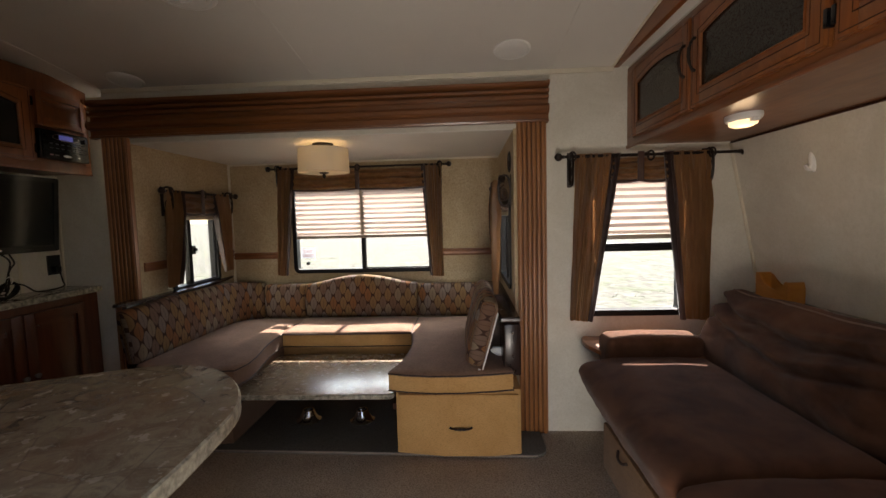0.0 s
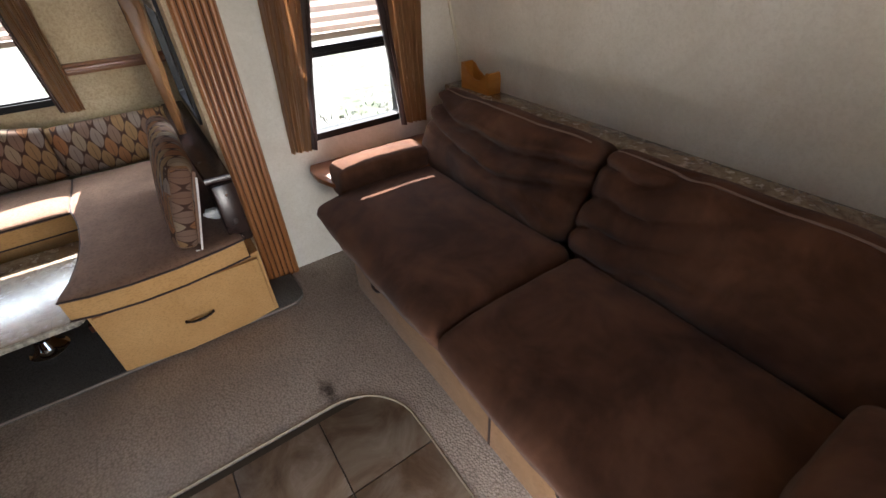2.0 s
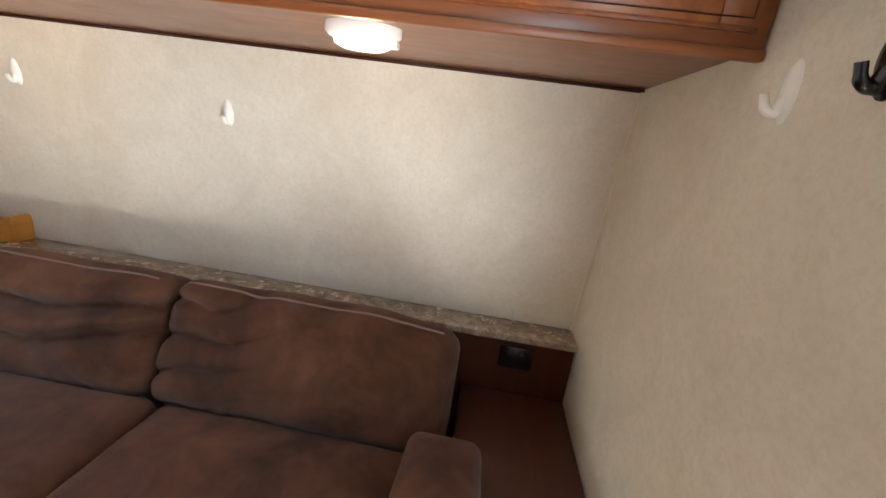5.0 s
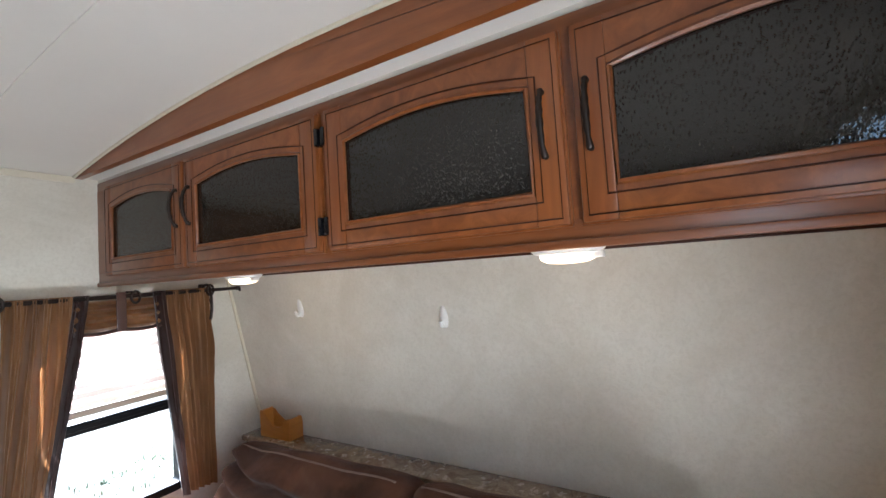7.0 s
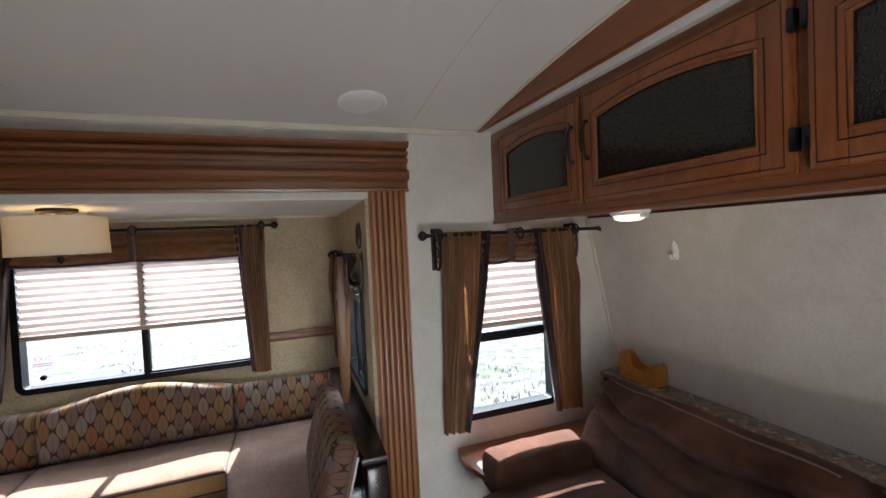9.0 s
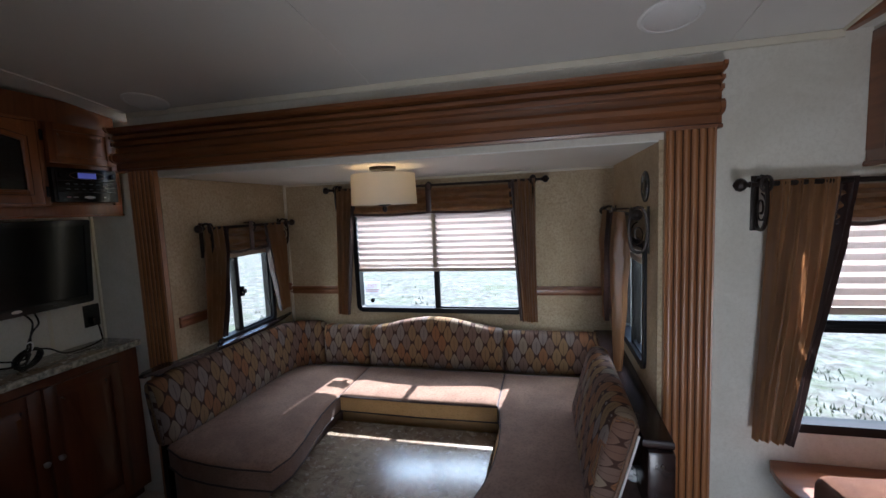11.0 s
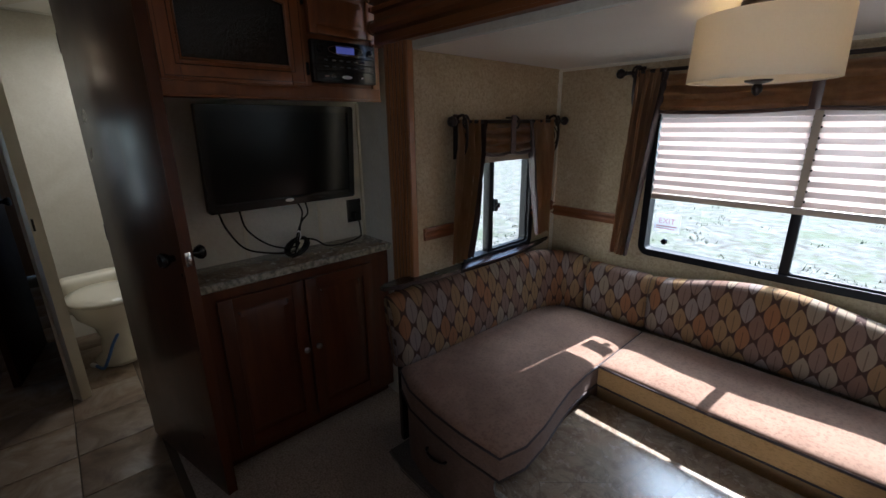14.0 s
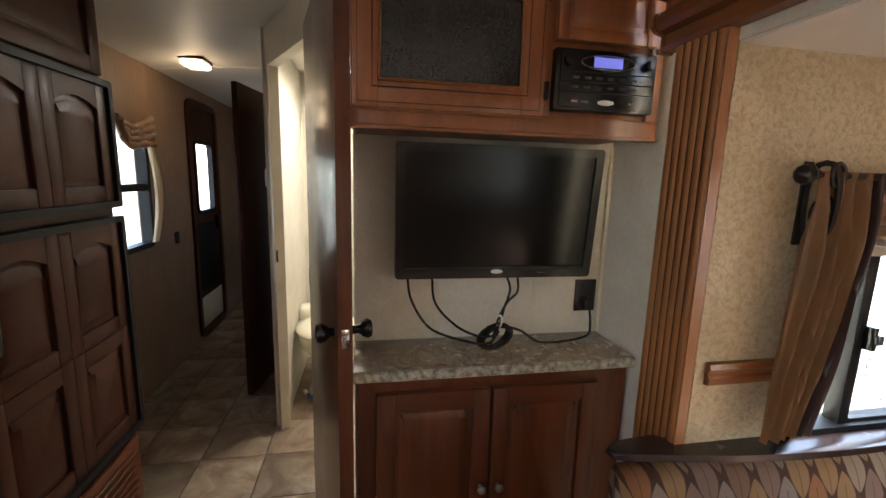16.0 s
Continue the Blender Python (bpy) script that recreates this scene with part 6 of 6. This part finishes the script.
    for k in range(4):
        part("slat", boxes((-0.06, 0.06, -0.022, -0.012, -0.038 + k * 0.022, -0.028 + k * 0.022), bev=0.001), WHITE, v)
    # passage ceiling light
    f = thing("passage_light", "frosted square ceiling light, switched on", "light", pose(-3.66, 0.645, ceiling_z(0.645)))
    part("base", boxes((-0.09, 0.09, -0.07, 0.07, -0.012, 0.002), bev=0.004), IRON, f)
    bm = boxes((-0.085, 0.085, -0.065, 0.065, -0.045, -0.012), bev=0.014)
    part("lens", bm, LENS, f, "glowing frosted lens")
    lp = new("passage_bulb", bpy.data.lights.new("passage_bulb", "POINT"))
    lp.data.energy, lp.data.color, lp.data.shadow_soft_size = HALL_LAMP, (1.0, 0.76, 0.48), 0.05
    lp.matrix_world = pose(-3.66, 0.645, 1.90)
    # passage window with a light curtain and a scarf valance
    m = pose(0, HY, 0, 0, 0, 180)
    window("window_5", m, 3.20, 3.62, 0.95, 1.63, bar=1.30)
    c = thing("passage_curtain", "pale satin curtain tied beside the passage window", "curtain", m)
    bm = bmesh.new()
    rows = []
    for k in range(17):
        f_ = k / 16
        rows.append([bm.verts.new((3.56 + 0.02 * math.sin(f_ * 3) + 0.09 * i / 10 * (1 - 0.4 * f_), -0.035 - 0.012 * math.sin(i * 1.9 + f_ * 2) - 0.03 * math.sin(math.pi * f_), 1.62 - 0.66 * f_)) for i in range(11)])
    for p, q in zip(rows, rows[1:]):
        for i in range(10):
            bm.faces.new((p[i], p[i + 1], q[i + 1], q[i]))
    bmesh.ops.solidify(bm, geom=bm.faces[:], thickness=0.002)
    part("cloth", bm, translucent("pale curtain", (0.62, 0.50, 0.34), (0.70, 0.58, 0.42), 0.4), c, "", 70)
    v = thing("scarf_valance", "bunched brown patterned scarf over the passage window", "valance", m)
    bm = bmesh.new()
    for k in range(4):
        tube(bm, smooth_path([(3.16 + 0.03 * k, -0.03 - 0.012 * k, 1.70 - 0.01 * k), (3.32, -0.06, 1.64 - 0.03 * k), (3.46, -0.06, 1.66 - 0.035 * k), (3.64, -0.05, 1.72 - 0.05 * k)], 6), [0.022 + 0.006 * math.sin(i * 1.3 + k) for i in range(19)], 8)
    part("cloth", bm, CURT, v, "", 70)
    # second entry door in the passage wall
    e = thing("entry_door", "dark brown entry door with a bright rounded window", "door", m @ pose(0.16, 0, 0))
    part("door_frame", ring(bmesh.new(), 0.65, 1.93, 0.10, 0.05, -0.02, 0.04, 4.11, 0.03), WOOD_DARK, e)
    part("door_panel", wall_with_holes(4.15, 4.72, 0.06, 1.92, 0.02, [(4.26, 4.62, 1.08, 1.63)]), WOOD_DARK, e, "", 0)
    part("window_frame", ring(bmesh.new(), 0.41, 0.60, 0.06, 0.03, -0.012, 0.03, 4.235, 1.055), FRAME, e)
    part("lower_panel", boxes((4.20, 4.68, -0.006, 0.0, 0.42, 0.98), bev=0.004), FRAME, e, "dark screen panel")
    part("kick_plate", boxes((4.20, 4.68, -0.007, 0.0, 0.10, 0.36), bev=0.004), TRIM, e, "cream lower panel")
    part("handle", boxes((4.62, 4.66, -0.03, 0.0, 0.90, 1.02), bev=0.004), BLACK, e)
    s = thing("light_switch", "small dark switch on the passage wall", "switch", pose(-3.98, HY, 0.93, 0, 0, 180))
    part("plate", boxes((-0.025, 0.025, -0.008, 0.0, -0.04, 0.04), bev=0.002), BLACK, s)
    # refrigerator with wood-panelled doors
    r = thing("refrigerator", "refrigerator with dark wood panelled doors and black trim", "refrigerator")
    x0, x1, yf = -2.285, -1.66, 0.855
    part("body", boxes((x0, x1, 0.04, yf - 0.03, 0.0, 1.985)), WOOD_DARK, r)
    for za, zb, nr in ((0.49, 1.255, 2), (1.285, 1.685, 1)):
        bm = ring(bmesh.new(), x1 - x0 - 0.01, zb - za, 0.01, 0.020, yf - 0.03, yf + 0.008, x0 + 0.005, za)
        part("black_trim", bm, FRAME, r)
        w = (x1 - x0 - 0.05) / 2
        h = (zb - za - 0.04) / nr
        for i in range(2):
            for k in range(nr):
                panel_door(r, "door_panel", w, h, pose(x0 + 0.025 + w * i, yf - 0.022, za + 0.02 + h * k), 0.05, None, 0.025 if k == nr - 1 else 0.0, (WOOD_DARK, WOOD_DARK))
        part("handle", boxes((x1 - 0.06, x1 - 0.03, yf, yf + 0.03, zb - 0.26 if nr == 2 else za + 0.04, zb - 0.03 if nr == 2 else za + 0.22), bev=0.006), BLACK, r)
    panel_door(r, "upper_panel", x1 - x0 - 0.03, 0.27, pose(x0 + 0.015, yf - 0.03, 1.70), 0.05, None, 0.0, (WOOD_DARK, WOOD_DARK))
    part("vent_frame", boxes((x0 + 0.01, x1 - 0.01, yf - 0.04, yf - 0.015, 0.02, 0.44), bev=0.003), WOOD_MAH, r)
    for k in range(12):
        bm = bmesh.new()
        box(bm, x0 + 0.05, x1 - 0.05, -0.010, 0.010, -0.004, 0.004, bev=0.002)
        ob = part("louvre", bm, WOOD_MAHY, r)
        ob.matrix_basis = pose(0, yf - 0.012, 0.07 + k * 0.030, 35, 0, 0)
    # peninsula counter
    p = thing("peninsula_counter", "granite-look kitchen peninsula with a rounded end", "counter")
    arc = [(p_.x, p_.y) for p_ in smooth_path([(-1.30, 0.66, 0), (-0.80, 0.80, 0), (-0.536, 0.905, 0), (-0.36, 0.985, 0), (-0.25, 1.01, 0), (-0.148, 0.985, 0), (-0.055, 0.905, 0), (0.005, 0.80, 0), (0.022, 0.665, 0), (0.026, 0.55, 0), (0.028, 0.25, 0)], 6)]
    part("counter_slab", plan_solid(arc + [(0.028, 0.15), (-1.30, 0.15)], 0.866, 0.900, 0.006), GRAN, p, "", 40)
    part("edge_band", edge_band(list(reversed(arc)), 0.867, 0.899), GRAN_EDGE, p, "pale mottled edge", 40)
    part("base_cabinet", boxes((-1.28, -0.035, 0.17, 0.60, 0.0, 0.866), bev=0.003), WOOD_V, p)
    part("corner_post", boxes((-0.10, -0.03, 0.60, 0.67, 0.0, 0.866), bev=0.006), WOOD_OAK, p)


def build_ceiling_fixtures():
    for x, y in ((0.675, 2.195), (-1.385, 2.315)):
        d = thing("ceiling_disc_light", "flat round white ceiling light, switched off", "light", pose(x, y, ceiling_z(y) + 0.001, -math.degrees(math.atan(0.21 * (y - 1.2) / 1.464)) , 0, 0), "round ceiling lights")
        part("rim", lathe(bmesh.new(), [(0.088, 0), (0.090, -0.006), (0.084, -0.012), (0.078, -0.012), (0.076, -0.009)], 36), WHITE, d, "", 50)
        part("lens", lathe(bmesh.new(), [(0.077, -0.008), (0.070, -0.012), (0.03, -0.015), (0.004, -0.0155)], 32), WHITE, d, "", 50)
    for x, y in ((0.655, 1.510), (-0.595, 1.665)):
        d = thing("ceiling_vent", "round white ceiling vent with a centre knob", "vent", pose(x, y, ceiling_z(y) + 0.001), "round ceiling vents")
        part("rim", lathe(bmesh.new(), [(0.105, 0), (0.107, -0.008), (0.098, -0.016), (0.088, -0.018), (0.082, -0.010)], 36), WHITE, d, "", 50)
        part("damper", lathe(bmesh.new(), [(0.075, -0.008), (0.070, -0.022), (0.03, -0.026), (0.004, -0.026)], 32), WHITE, d, "", 50)
        part("throat", lathe(bmesh.new(), [(0.088, -0.004), (0.07, -0.0045)], 30), BLACK, d)
        part("knob", boxes((-0.022, 0.022, -0.004, 0.004, -0.036, -0.024), bev=0.002), WHITE, d)


def build_tiles():
    """Vinyl floor tiles, each one a piece under the slab."""
    floor = bpy.data.objects["floor"]
    bm = boxes((-0.1505, 0.1505, -0.1505, 0.1505, -0.014, -0.0015), bev=0.002)
    me = finish("tile", bm, TILE, 30)
    for i in range(21):
        for k in range(5):
            x, y = 0.775 - 0.305 * i, 0.10 + 0.305 * k
            if x < -5.8 or (x < -2.5 and y < 0.2):
                continue
            t = new("tile", me)
            t.parent = floor
            t.matrix_basis = pose(x, y, 0)
    for i in range(4):
        for k in range(3):
            t = new("tile", me)
            t.parent = floor
            t.matrix_basis = pose(0.775 - 0.305 * (12 + i), 0.10 + 0.305 * (5 + k), 0)


CAB_W, HALL_LAMP = 0.075, 0.09
build_structure()
build_windows()
build_lounge()
build_dinette()
build_television_corner()
build_passage()
build_ceiling_fixtures()
build_tiles()
